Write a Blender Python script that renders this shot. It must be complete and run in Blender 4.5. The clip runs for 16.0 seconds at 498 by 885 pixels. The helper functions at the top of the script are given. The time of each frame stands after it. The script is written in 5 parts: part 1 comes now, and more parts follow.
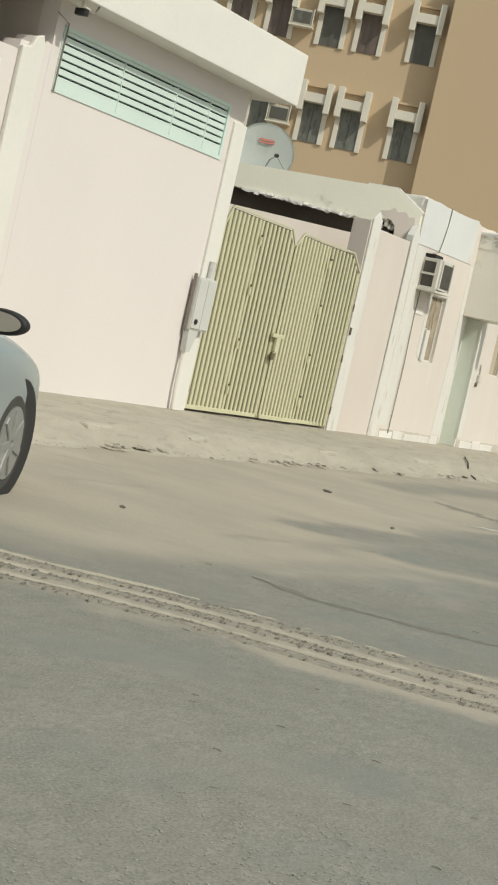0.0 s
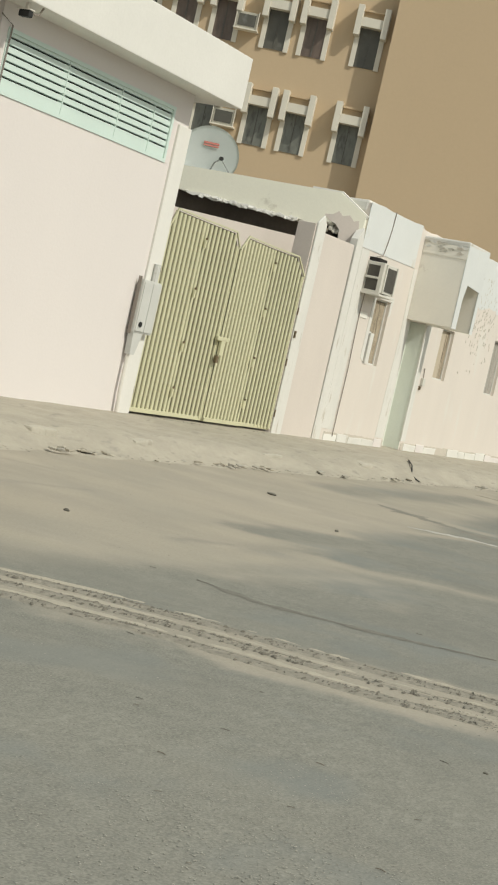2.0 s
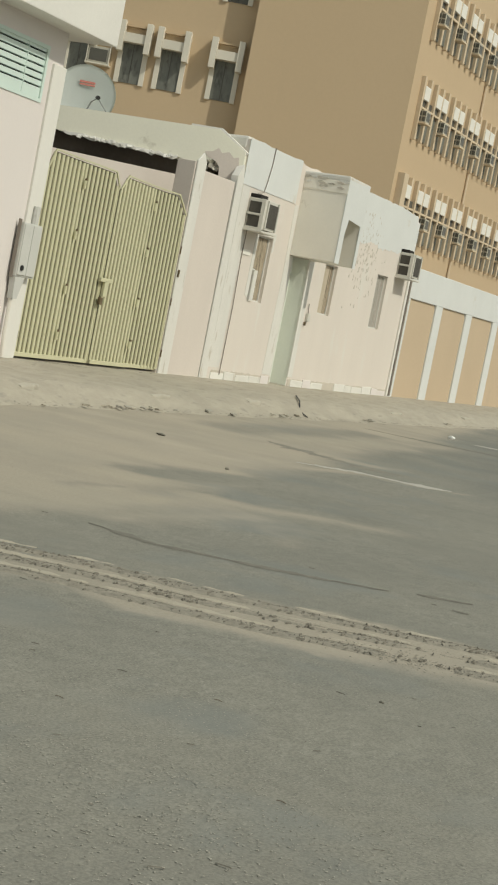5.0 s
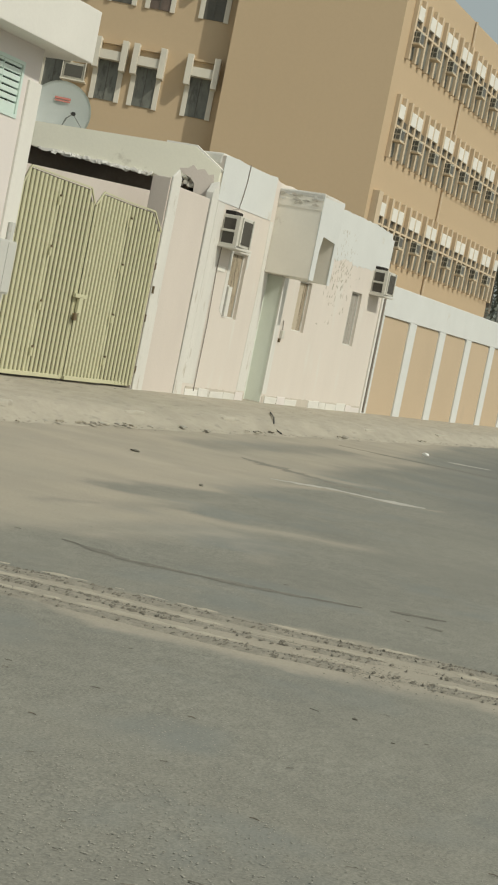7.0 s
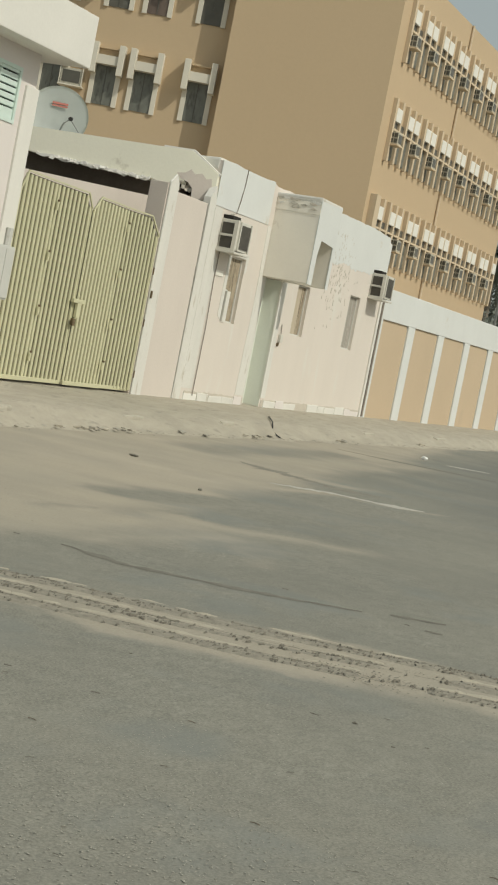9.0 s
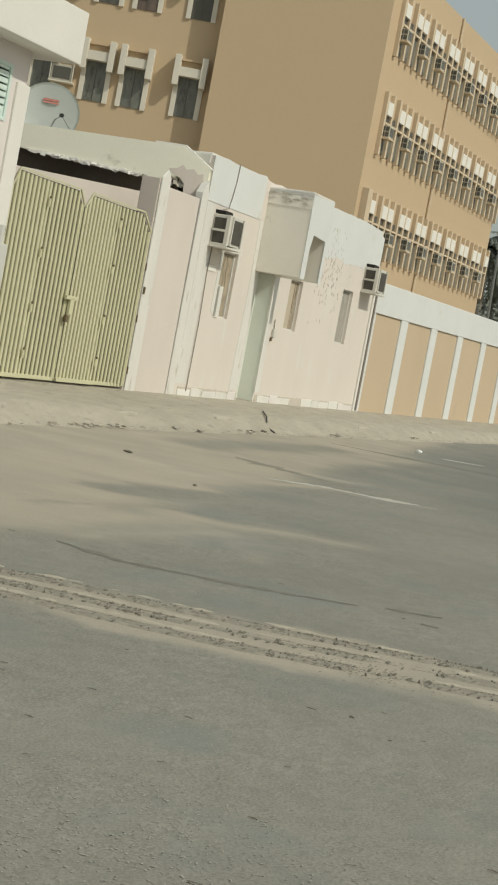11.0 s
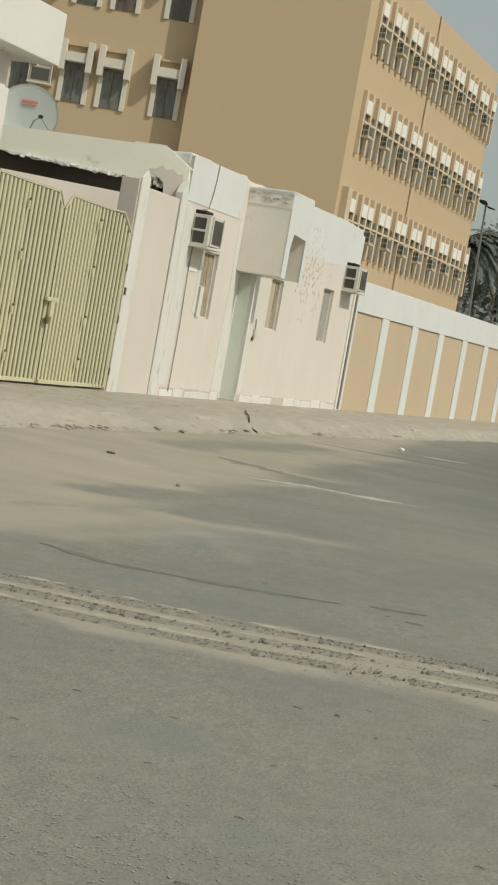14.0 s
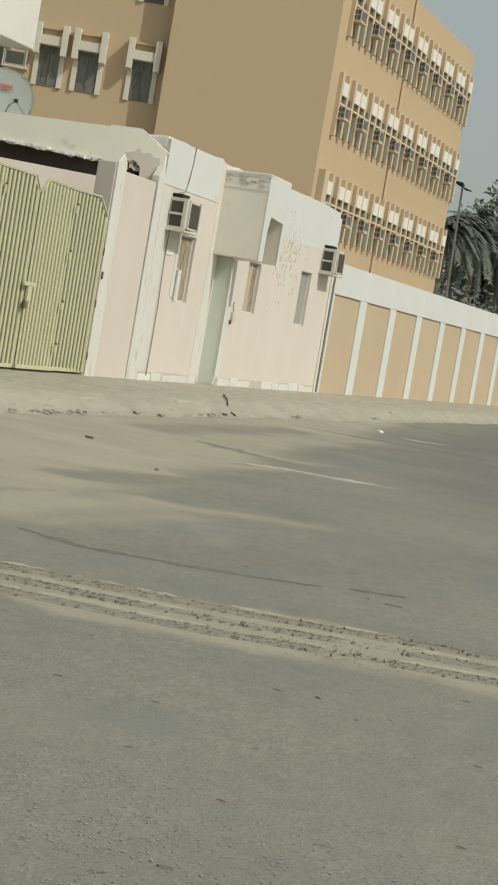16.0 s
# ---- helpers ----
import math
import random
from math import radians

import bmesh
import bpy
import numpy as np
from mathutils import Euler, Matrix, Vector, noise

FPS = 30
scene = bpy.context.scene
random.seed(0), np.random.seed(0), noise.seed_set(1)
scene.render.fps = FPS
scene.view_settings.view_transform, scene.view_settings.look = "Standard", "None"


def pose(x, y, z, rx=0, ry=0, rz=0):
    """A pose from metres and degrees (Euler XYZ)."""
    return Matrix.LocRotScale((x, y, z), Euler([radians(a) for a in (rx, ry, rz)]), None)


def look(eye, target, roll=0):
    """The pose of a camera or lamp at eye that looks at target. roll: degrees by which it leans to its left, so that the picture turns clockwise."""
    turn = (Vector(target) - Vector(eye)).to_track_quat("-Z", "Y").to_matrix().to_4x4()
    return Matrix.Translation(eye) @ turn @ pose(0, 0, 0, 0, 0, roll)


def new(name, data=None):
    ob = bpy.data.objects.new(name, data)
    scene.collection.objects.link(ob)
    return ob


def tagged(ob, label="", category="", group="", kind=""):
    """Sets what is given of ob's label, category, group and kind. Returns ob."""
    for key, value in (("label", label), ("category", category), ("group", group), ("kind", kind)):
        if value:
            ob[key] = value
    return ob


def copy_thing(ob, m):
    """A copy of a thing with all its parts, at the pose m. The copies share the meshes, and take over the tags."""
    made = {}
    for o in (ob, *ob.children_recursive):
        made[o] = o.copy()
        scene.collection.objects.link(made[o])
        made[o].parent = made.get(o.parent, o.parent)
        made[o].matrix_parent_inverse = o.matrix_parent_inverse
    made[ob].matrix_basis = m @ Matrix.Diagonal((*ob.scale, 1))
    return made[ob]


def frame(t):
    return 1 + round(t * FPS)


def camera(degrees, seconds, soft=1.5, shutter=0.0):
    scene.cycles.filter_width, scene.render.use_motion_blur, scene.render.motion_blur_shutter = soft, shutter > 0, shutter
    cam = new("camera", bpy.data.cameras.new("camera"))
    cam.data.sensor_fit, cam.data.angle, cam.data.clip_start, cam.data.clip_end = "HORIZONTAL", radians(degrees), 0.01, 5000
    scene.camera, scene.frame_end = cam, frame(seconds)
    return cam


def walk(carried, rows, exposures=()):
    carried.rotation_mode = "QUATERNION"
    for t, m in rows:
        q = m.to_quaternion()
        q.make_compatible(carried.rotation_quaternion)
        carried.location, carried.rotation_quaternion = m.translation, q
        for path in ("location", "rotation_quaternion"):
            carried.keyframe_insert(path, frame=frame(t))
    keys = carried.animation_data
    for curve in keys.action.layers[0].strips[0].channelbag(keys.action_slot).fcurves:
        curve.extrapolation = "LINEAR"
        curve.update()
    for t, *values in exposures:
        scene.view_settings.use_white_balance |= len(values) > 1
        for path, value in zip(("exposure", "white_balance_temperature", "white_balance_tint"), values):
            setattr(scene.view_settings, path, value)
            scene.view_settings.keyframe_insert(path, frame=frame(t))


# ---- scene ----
SUN, SKY = 2.2, 0.13
cam = camera(16.73, 16.0, soft=2.1)
EYE = 1.2
# seconds and the camera's turn in degrees; it stands still and pans
ROWS = [
    (0.0, 86.481, -12.677, -61.560),
    (0.5, 86.842, -12.577, -62.868),
    (1.0, 86.849, -12.623, -63.190),
    (1.5, 86.933, -12.735, -63.517),
    (2.0, 87.004, -12.806, -63.480),
    (2.5, 87.175, -12.748, -63.967),
    (3.0, 87.087, -12.833, -63.679),
    (3.5, 86.090, -12.464, -64.873),
    (3.9, 85.808, -11.481, -66.054),
    (4.0, 85.595, -11.483, -66.122),
    (4.5, 85.631, -11.165, -67.171),
    (5.0, 85.771, -11.099, -67.459),
    (5.2, 85.977, -11.180, -67.755),
    (7.5, 86.510, -11.308, -68.338),
    (8.0, 86.394, -11.248, -68.151),
    (8.5, 86.461, -11.128, -68.201),
    (8.7, 86.671, -11.106, -68.378),
    (10.8, 86.371, -10.636, -68.449),
    (11.0, 86.527, -10.549, -68.621),
    (11.5, 87.081, -10.116, -68.666),
    (12.0, 86.534, -10.155, -68.821),
    (12.5, 85.917, -10.137, -68.562),
    (13.0, 86.460, -10.095, -69.590),
    (13.5, 86.501, -9.915, -69.059),
    (14.0, 86.629, -9.977, -69.254),
    (14.5, 85.811, -9.616, -68.732),
    (15.0, 85.813, -9.482, -68.789),
    (15.5, 85.996, -9.485, -69.207),
    (16.0, 86.195, -9.572, -70.013),
]
walk(cam, [(t, pose(0, 0, EYE, rx, ry, rz)) for t, rx, ry, rz in ROWS], exposures=[(0.0, 0.285, 6480, 7.9), (3.0, 0.25, 6490, 7.4), (4.2, 0.05, 6610, 6.0), (16.0, 0.09, 6590, 6.6)])
# ---------------------------------------------------------------- world and sun
EYE_SUN = Vector((-0.20, -1.0, 1.02)).normalized()
world = bpy.data.worlds.new("world")
scene.world = world
world.use_nodes = True
wn = world.node_tree.nodes
sky = wn.new("ShaderNodeTexSky")
sky.sky_type = "NISHITA"
sky.sun_disc = False
sky.sun_elevation = math.asin(EYE_SUN.z)
sky.sun_rotation = math.atan2(EYE_SUN.x, EYE_SUN.y)
sky.dust_density = 5.0
sky.air_density = 1.0
sky.ozone_density = 1.0
wn["Background"].inputs["Strength"].default_value = SKY
haze = wn.new("ShaderNodeMix")   # dust haze that greys the whole sky alike
haze.data_type = "RGBA"
haze.inputs[0].default_value = 0.76
haze.inputs[7].default_value = (2.82, 3.06, 2.90, 1)
world.node_tree.links.new(sky.outputs[0], haze.inputs[6])
world.node_tree.links.new(haze.outputs[2], wn["Background"].inputs["Color"])
sun = new("sun", bpy.data.lights.new("sun", "SUN"))
sun.data.energy = SUN
sun.data.angle = radians(0.6)
sun.data.color = (1.0, 0.965, 0.86)
sun.matrix_world = look((0, 0, 40), Vector((0, 0, 40)) - EYE_SUN)


# ---------------------------------------------------------------- materials
def mat(name, col, rough=0.8, var=0.12, scale=1.5, fine=40.0, bump=0.15, stain=None, amount=0.0, metal=0.0, spec=0.3, island=0.0, streak=None):
    """A painted, cast or sheet surface: broad and fine variation, stains, relief."""
    m = bpy.data.materials.new(name)
    m.use_nodes = True
    n, ln = m.node_tree.nodes, m.node_tree.links
    b = n["Principled BSDF"]
    b.inputs["Roughness"].default_value = rough
    b.inputs["Metallic"].default_value = metal
    b.inputs["Specular IOR Level"].default_value = spec
    co = n.new("ShaderNodeTexCoord")
    vec = co.outputs["Object"]
    if streak:
        mp = n.new("ShaderNodeMapping")
        mp.inputs["Scale"].default_value = streak
        ln.new(vec, mp.inputs["Vector"])
        svec = mp.outputs[0]
    else:
        svec = vec

    def tex(sc, detail, v):
        t = n.new("ShaderNodeTexNoise")
        t.inputs["Scale"].default_value = sc
        t.inputs["Detail"].default_value = detail
        t.inputs["Roughness"].default_value = 0.6
        ln.new(v, t.inputs["Vector"])
        return t.outputs["Fac"]

    def mix(a, c, f, mode="MIX"):
        x = n.new("ShaderNodeMix")
        x.data_type, x.blend_type = "RGBA", mode
        for sock, v in ((x.inputs[0], f), (x.inputs[6], a), (x.inputs[7], c)):
            if isinstance(v, (tuple, float, int)):
                sock.default_value = v if not isinstance(v, tuple) else (*v, 1)[:4]
            else:
                ln.new(v, sock)
        return x.outputs[2]

    def ramp(f, lo, hi):
        r = n.new("ShaderNodeMapRange")
        r.inputs["From Min"].default_value, r.inputs["From Max"].default_value = lo, hi
        ln.new(f, r.inputs["Value"])
        return r.outputs[0]

    broad, small = tex(scale, 5, svec), tex(fine, 3, vec)
    dark = tuple(c * (1 - var) for c in col)
    lite = tuple(min(0.9, c * (1 + var * 0.6)) for c in col)
    c = mix(dark, lite, ramp(broad, 0.3, 0.7))
    c = mix(c, mix(dark, lite, ramp(small, 0.25, 0.75)), 0.35)
    if stain:
        c = mix(c, stain, ramp(tex(scale * 2.3, 7, svec), 0.72 - amount * 0.5, 0.80 - amount * 0.35))
    if island:
        oi = n.new("ShaderNodeObjectInfo")
        c = mix(c, dark, ramp(oi.outputs["Random"], 1.0 - island * 1.5, 1.0 + island))
    ln.new(c, b.inputs["Base Color"])
    bp = n.new("ShaderNodeBump")
    bp.inputs["Strength"].default_value = bump
    bp.inputs["Distance"].default_value = 0.02
    ln.new(small, bp.inputs["Height"])
    ln.new(bp.outputs[0], b.inputs["Normal"])
    return m


M_WHITE = mat("white_pink_render", (0.705, 0.66, 0.635), 0.85, 0.04, 0.6, 30, 0.08, (0.62, 0.58, 0.53), 0.1, streak=(1, 1, 0.4))
M_BRIGHT = mat("white_paint", (0.72, 0.705, 0.66), 0.8, 0.06, 1.2, 30, 0.1, (0.66, 0.61, 0.52), 0.12)
M_PEEL = mat("peeling_white_paint", (0.68, 0.665, 0.62), 0.85, 0.08, 2.0, 25, 0.2, (0.50, 0.46, 0.39), 0.26, streak=(2.2, 2.2, 0.5))
M_PINK = mat("pink_render", (0.64, 0.58, 0.525), 0.85, 0.08, 0.8, 30, 0.12, (0.55, 0.51, 0.45), 0.2, streak=(1, 1, 0.5))
M_OLDWALL = mat("faded_pink_wash", (0.68, 0.624, 0.565), 0.88, 0.06, 0.9, 30, 0.12, (0.68, 0.655, 0.60), 0.32, streak=(1.2, 1.2, 0.3))
M_BAND = mat("pale_parapet_paint", (0.665, 0.68, 0.665), 0.85, 0.06, 1.2, 30, 0.12, (0.60, 0.58, 0.52), 0.15)
M_SIDE = mat("weathered_parapet_render", (0.80, 0.785, 0.67), 0.9, 0.06, 1.0, 25, 0.08, (0.5, 0.47, 0.38), 0.15)
M_HOOD = mat("porch_hood_render", (0.82, 0.785, 0.70), 0.9, 0.05, 1.5, 25, 0.06, (0.55, 0.5, 0.42), 0.15)
M_BROKEN = mat("broken_plaster", (0.55, 0.52, 0.45), 0.95, 0.25, 6.0, 40, 0.6, (0.3, 0.27, 0.22), 0.3)
M_FLAKE = mat("bare_plaster_flake", (0.555, 0.505, 0.435), 0.95, 0.12, 6.0, 40, 0.3)
M_JAMB = mat("pale_green_paint", (0.72, 0.75, 0.68), 0.7, 0.06, 1.2, 30, 0.08)
M_LOUVRE = mat("pale_mint_paint", (0.60, 0.71, 0.66), 0.6, 0.06, 1.2, 30, 0.06)
M_GATE = mat("olive_cream_gate_paint", (0.58, 0.56, 0.38), 0.55, 0.08, 2.0, 30, 0.08, (0.35, 0.28, 0.15), 0.06, spec=0.4)
# dark olive that paints in the shade between ribs and between leaves
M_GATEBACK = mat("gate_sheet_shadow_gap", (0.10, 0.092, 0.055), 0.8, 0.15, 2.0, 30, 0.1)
M_RUST = mat("rusty_iron", (0.16, 0.12, 0.07), 0.8, 0.3, 8.0, 60, 0.3)
M_TAN = mat("tan_render", (0.537, 0.413, 0.272), 0.9, 0.05, 0.12, 8, 0.1, (0.50, 0.392, 0.262), 0.12, streak=(1, 1, 0.35))
M_FIN = mat("tan_fin_render", (0.62, 0.51, 0.37), 0.9, 0.08, 0.5, 10, 0.1)
M_FENCE = mat("ochre_panel_render", (0.535, 0.425, 0.30), 0.9, 0.06, 0.5, 20, 0.1, (0.50, 0.40, 0.29), 0.18)
M_PRECAST = mat("precast_white_concrete", (0.68, 0.64, 0.55), 0.85, 0.08, 1.0, 14, 0.1)
M_GLASS = mat("dusty_dark_glass", (0.105, 0.10, 0.082), 0.45, 0.3, 0.9, 5, 0.02, (0.16, 0.16, 0.145), 0.3, spec=0.5)
M_GLASS_BROWN = mat("dusty_glass_before_brown_curtain", (0.15, 0.112, 0.09), 0.45, 0.35, 1.6, 6, 0.02, (0.10, 0.085, 0.075), 0.35, spec=0.5, streak=(3, 3, 0.6))
# the lighter greenish grey paints in reflections on the wing's panes
M_GLASS_PALE = mat("dusty_glass_before_pale_curtain", (0.175, 0.18, 0.155), 0.45, 0.3, 1.6, 6, 0.02, (0.10, 0.10, 0.085), 0.4, spec=0.5, streak=(2, 2, 0.8))
M_PANEL = mat("white_window_panel", (0.78, 0.76, 0.70), 0.6, 0.05, 1.0, 10, 0.05)
# near-black that paints the shade inside openings
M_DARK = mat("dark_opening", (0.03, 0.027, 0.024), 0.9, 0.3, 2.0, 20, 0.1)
# dull brown painted for the darkness of the hollow under the roof edge
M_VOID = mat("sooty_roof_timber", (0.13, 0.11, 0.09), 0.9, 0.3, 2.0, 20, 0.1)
M_AC = mat("beige_sheet_metal", (0.62, 0.60, 0.54), 0.5, 0.08, 3.0, 30, 0.05, (0.42, 0.38, 0.3), 0.1, spec=0.4)
M_FARAC = mat("dusty_tan_sheet_metal", (0.50, 0.475, 0.395), 0.6, 0.2, 3.0, 30, 0.05, (0.34, 0.29, 0.21), 0.25)
M_ACGRILL = mat("grey_coil_grille", (0.085, 0.078, 0.066), 0.6, 0.25, 10.0, 80, 0.3)
M_BOARD = mat("weathered_shutter_wood", (0.40, 0.34, 0.25), 0.85, 0.3, 3.0, 40, 0.3, (0.15, 0.115, 0.08), 0.45, streak=(6, 6, 0.6))
M_CURTAIN = mat("faded_tan_curtain", (0.50, 0.43, 0.33), 0.9, 0.15, 4.0, 40, 0.1, (0.33, 0.28, 0.21), 0.35, streak=(4, 4, 0.5))
M_GREYGLASS = mat("weathered_grey_shutter", (0.40, 0.375, 0.33), 0.8, 0.2, 3.0, 30, 0.15, (0.23, 0.21, 0.18), 0.40, streak=(7, 7, 0.5))
M_BOX = mat("grey_meter_box_steel", (0.56, 0.56, 0.53), 0.5, 0.06, 3.0, 30, 0.04, (0.45, 0.43, 0.38), 0.1)
M_CONDUIT = mat("white_pvc", (0.70, 0.67, 0.61), 0.5, 0.05, 2.0, 20, 0.02)
M_CABLE = mat("grey_brown_cable", (0.25, 0.22, 0.19), 0.7, 0.1, 2.0, 20, 0.02)
M_BLACK = mat("black_rubber", (0.025, 0.025, 0.025), 0.6, 0.2, 4.0, 40, 0.1)
M_TYRE = mat("dusty_tyre_rubber", (0.065, 0.065, 0.06), 0.85, 0.2, 6.0, 60, 0.1)
M_DISH = mat("pale_grey_dish_enamel", (0.60, 0.63, 0.61), 0.45, 0.05, 2.0, 20, 0.02)
M_RED = mat("faded_red_print", (0.45, 0.17, 0.14), 0.7, 0.15, 8.0, 60, 0.02)
M_STEEL = mat("galvanised_steel", (0.30, 0.31, 0.30), 0.5, 0.1, 4.0, 40, 0.05, metal=0.6)
M_CAR = mat("silver_blue_car_paint", (0.36, 0.42, 0.43), 0.25, 0.03, 1.0, 20, 0.0, metal=0.4, spec=0.5)
M_CARGLASS = mat("car_glass", (0.05, 0.06, 0.06), 0.08, 0.1, 1.0, 5, 0.0, spec=0.6)
M_MIRROR = mat("mirror_glass", (0.84, 0.80, 0.77), 0.06, 0.02, 1.0, 5, 0.0, metal=1.0)
M_RIM = mat("silver_wheel_alloy", (0.40, 0.40, 0.385), 0.5, 0.06, 4.0, 30, 0.02, metal=0.7)
M_SANDGRIT = mat("grit", (0.19, 0.18, 0.15), 0.95, 0.5, 30.0, 90, 0.3)
M_STONE = mat("pale_stone", (0.37, 0.35, 0.30), 0.95, 0.3, 20.0, 90, 0.3)
# leaf green lightened and greyed to carry the distance haze in its colour
M_LEAF = mat("dusty_palm_leaf", (0.175, 0.19, 0.16), 0.9, 0.2, 0.5, 4, 0.1)
M_TRUNK = mat("palm_trunk", (0.22, 0.19, 0.15), 0.95, 0.3, 3.0, 20, 0.3)
M_LITTER = mat("crumpled_white_paper", (0.8, 0.8, 0.78), 0.8, 0.05, 20.0, 60, 0.1)
M_PAINTLINE = mat("worn_white_road_paint", (0.47, 0.45, 0.40), 0.9, 0.2, 6.0, 60, 0.1, (0.28, 0.26, 0.21), 0.3)
M_CRACK = mat("crack_filled_with_dark_grit", (0.185, 0.176, 0.148), 0.95, 0.3, 12.0, 90, 0.2)
M_CURB = mat("sandy_concrete", (0.395, 0.362, 0.295), 0.95, 0.20, 2.2, 26, 0.5, (0.29, 0.272, 0.228), 0.30, streak=(0.7, 1.6, 2.6))
M_KERBSTONE = mat("worn_kerb_stone", (0.45, 0.42, 0.35), 0.95, 0.12, 3.0, 30, 0.5, (0.36, 0.335, 0.28), 0.3)
M_TRACK = mat("tracked_sand", (0.41, 0.375, 0.302), 0.95, 0.10, 3.0, 60, 0.4, (0.33, 0.30, 0.24), 0.2)
M_GROOVE = mat("groove_grit", (0.30, 0.278, 0.228), 0.95, 0.25, 14.0, 90, 0.5, (0.22, 0.204, 0.168), 0.45)


# drifts and bare patches on the road: from, to, half width, softness, depth of sand
SAND = [
    ((16.5, 6.9), (21.0, 6.75), 0.35, 0.25, 0.30),
    ((10.8, 5.0), (12.8, 4.25), 0.26, 0.14, 0.05),
    ((12.5, 4.3), (14.5, 3.4), 0.45, 0.30, 0.05),
    ((9.1, 4.80), (9.6, 4.62), 0.05, 0.10, 0.45),
    ((9.6, 6.34), (10.5, 6.24), 0.03, 0.10, 0.55),
    ((10.9, 7.2), (11.1, 6.9), 0.03, 0.12, 0.55),
    ((12.8, 5.26), (14.5, 4.85), 0.12, 0.14, 0.95),
    ((14.5, 4.85), (14.92, 3.82), 0.03, 0.09, 0.95),
    ((15.9, 6.2), (16.05, 5.0), 0.16, 0.20, 0.85),
    ((18.6, 6.0), (22.0, 6.05), 0.25, 0.30, 0.80),
    ((8.2, 4.36), (10.1, 4.08), 0.20, 0.22, 0.95),
    ((10.1, 4.08), (10.5, 3.25), 0.12, 0.2, 0.80),
    ((8.2, 3.95), (9.8, 3.72), 0.12, 0.22, 0.75),
    ((8.66, 3.2), (9.67, 3.44), 0.04, 0.16, 0.55),
    ((5.62, 5.2), (5.99, 4.2), 0.37, 0.12, 0.90),
    ((5.99, 4.2), (6.33, 3.0), 0.39, 0.12, 0.90),
    ((6.33, 3.0), (6.54, 2.1), 0.41, 0.12, 0.88),
    ((6.54, 2.1), (6.74, 1.2), 0.39, 0.12, 0.85),
    ((6.74, 1.2), (7.35, -0.6), 0.37, 0.12, 0.85),
    ((7.0, 7.72), (22.0, 7.80), 0.25, 0.25, 0.95),
    ((22.0, 7.85), (60.0, 7.95), 0.10, 0.15, 0.80),
]


def ground_mat():
    """Old grey asphalt under drifts of pale sand, with wear streaks and chips of aggregate."""
    m = bpy.data.materials.new("sandy_asphalt")
    m.use_nodes = True
    n, ln = m.node_tree.nodes, m.node_tree.links
    b = n["Principled BSDF"]
    b.inputs["Roughness"].default_value = 0.92
    b.inputs["Specular IOR Level"].default_value = 0.15
    geo = n.new("ShaderNodeTexCoord")
    pos = geo.outputs["Object"]

    def noise_at(scale, detail, stretch=(1, 1, 1), rough=0.6):
        mp = n.new("ShaderNodeMapping")
        mp.inputs["Scale"].default_value = stretch
        ln.new(pos, mp.inputs["Vector"])
        t = n.new("ShaderNodeTexNoise")
        t.inputs["Scale"].default_value, t.inputs["Detail"].default_value, t.inputs["Roughness"].default_value = scale, detail, rough
        ln.new(mp.outputs[0], t.inputs["Vector"])
        return t.outputs["Fac"]

    def math_(op, a, c=0.0):
        x = n.new("ShaderNodeMath")
        x.operation = op
        for s, v in zip(x.inputs, (a, c)):
            if isinstance(v, (int, float)):
                s.default_value = v
            else:
                ln.new(v, s)
        return x.outputs[0]

    def step(f, lo, hi):
        r = n.new("ShaderNodeMapRange")
        r.interpolation_type = "SMOOTHSTEP"
        r.inputs["From Min"].default_value, r.inputs["From Max"].default_value = lo, hi
        ln.new(f, r.inputs["Value"])
        return r.outputs[0]

    def blend(a, c, f):
        x = n.new("ShaderNodeMix")
        x.data_type = "RGBA"
        for s, v in ((x.inputs[0], f), (x.inputs[6], a), (x.inputs[7], c)):
            if isinstance(v, tuple):
                s.default_value = (*v, 1)
            elif isinstance(v, (int, float)):
                s.default_value = v
            else:
                ln.new(v, s)
        return x.outputs[2]

    # asphalt with fine aggregate
    agg = noise_at(95, 2)
    mid = noise_at(9, 4)
    base = blend((0.196, 0.191, 0.164), (0.246, 0.24, 0.206), step(mid, 0.3, 0.7))
    base = blend(base, blend((0.12, 0.117, 0.10), (0.37, 0.36, 0.305), step(agg, 0.28, 0.72)), 0.36)
    base = blend(base, (0.31, 0.302, 0.258), math_("MULTIPLY", math_("MULTIPLY", step(noise_at(24, 3, (0.8, 1.2, 1)), 0.50, 0.66), step(noise_at(1.1, 4), 0.42, 0.62)), 0.55))
    base = blend(base, (0.165, 0.165, 0.148), math_("MULTIPLY", step(noise_at(17, 3, (0.7, 1.3, 1)), 0.56, 0.70), 0.40))
    base = blend(base, (0.200, 0.212, 0.200), math_("MULTIPLY", step(noise_at(0.9, 3, (1.0, 1.0, 1)), 0.50, 0.66), 0.6))
    base = blend(base, (0.34, 0.335, 0.29), math_("MULTIPLY", math_("MULTIPLY", step(noise_at(46, 3), 0.60, 0.72), step(noise_at(1.6, 4), 0.40, 0.60)), 0.7))
    base = blend(base, (0.10, 0.098, 0.085), math_("MULTIPLY", step(noise_at(31, 2, (1.1, 0.9, 1)), 0.66, 0.76), 0.35))
    # worn lanes, a little darker and lighter
    base = blend(base, (0.182, 0.180, 0.158), math_("MULTIPLY", step(noise_at(0.45, 4, (1.1, 0.6, 1)), 0.45, 0.65), 0.5))
    # sand lies along the wall and the gate and thins out down the road
    wob = n.new("ShaderNodeTexNoise")
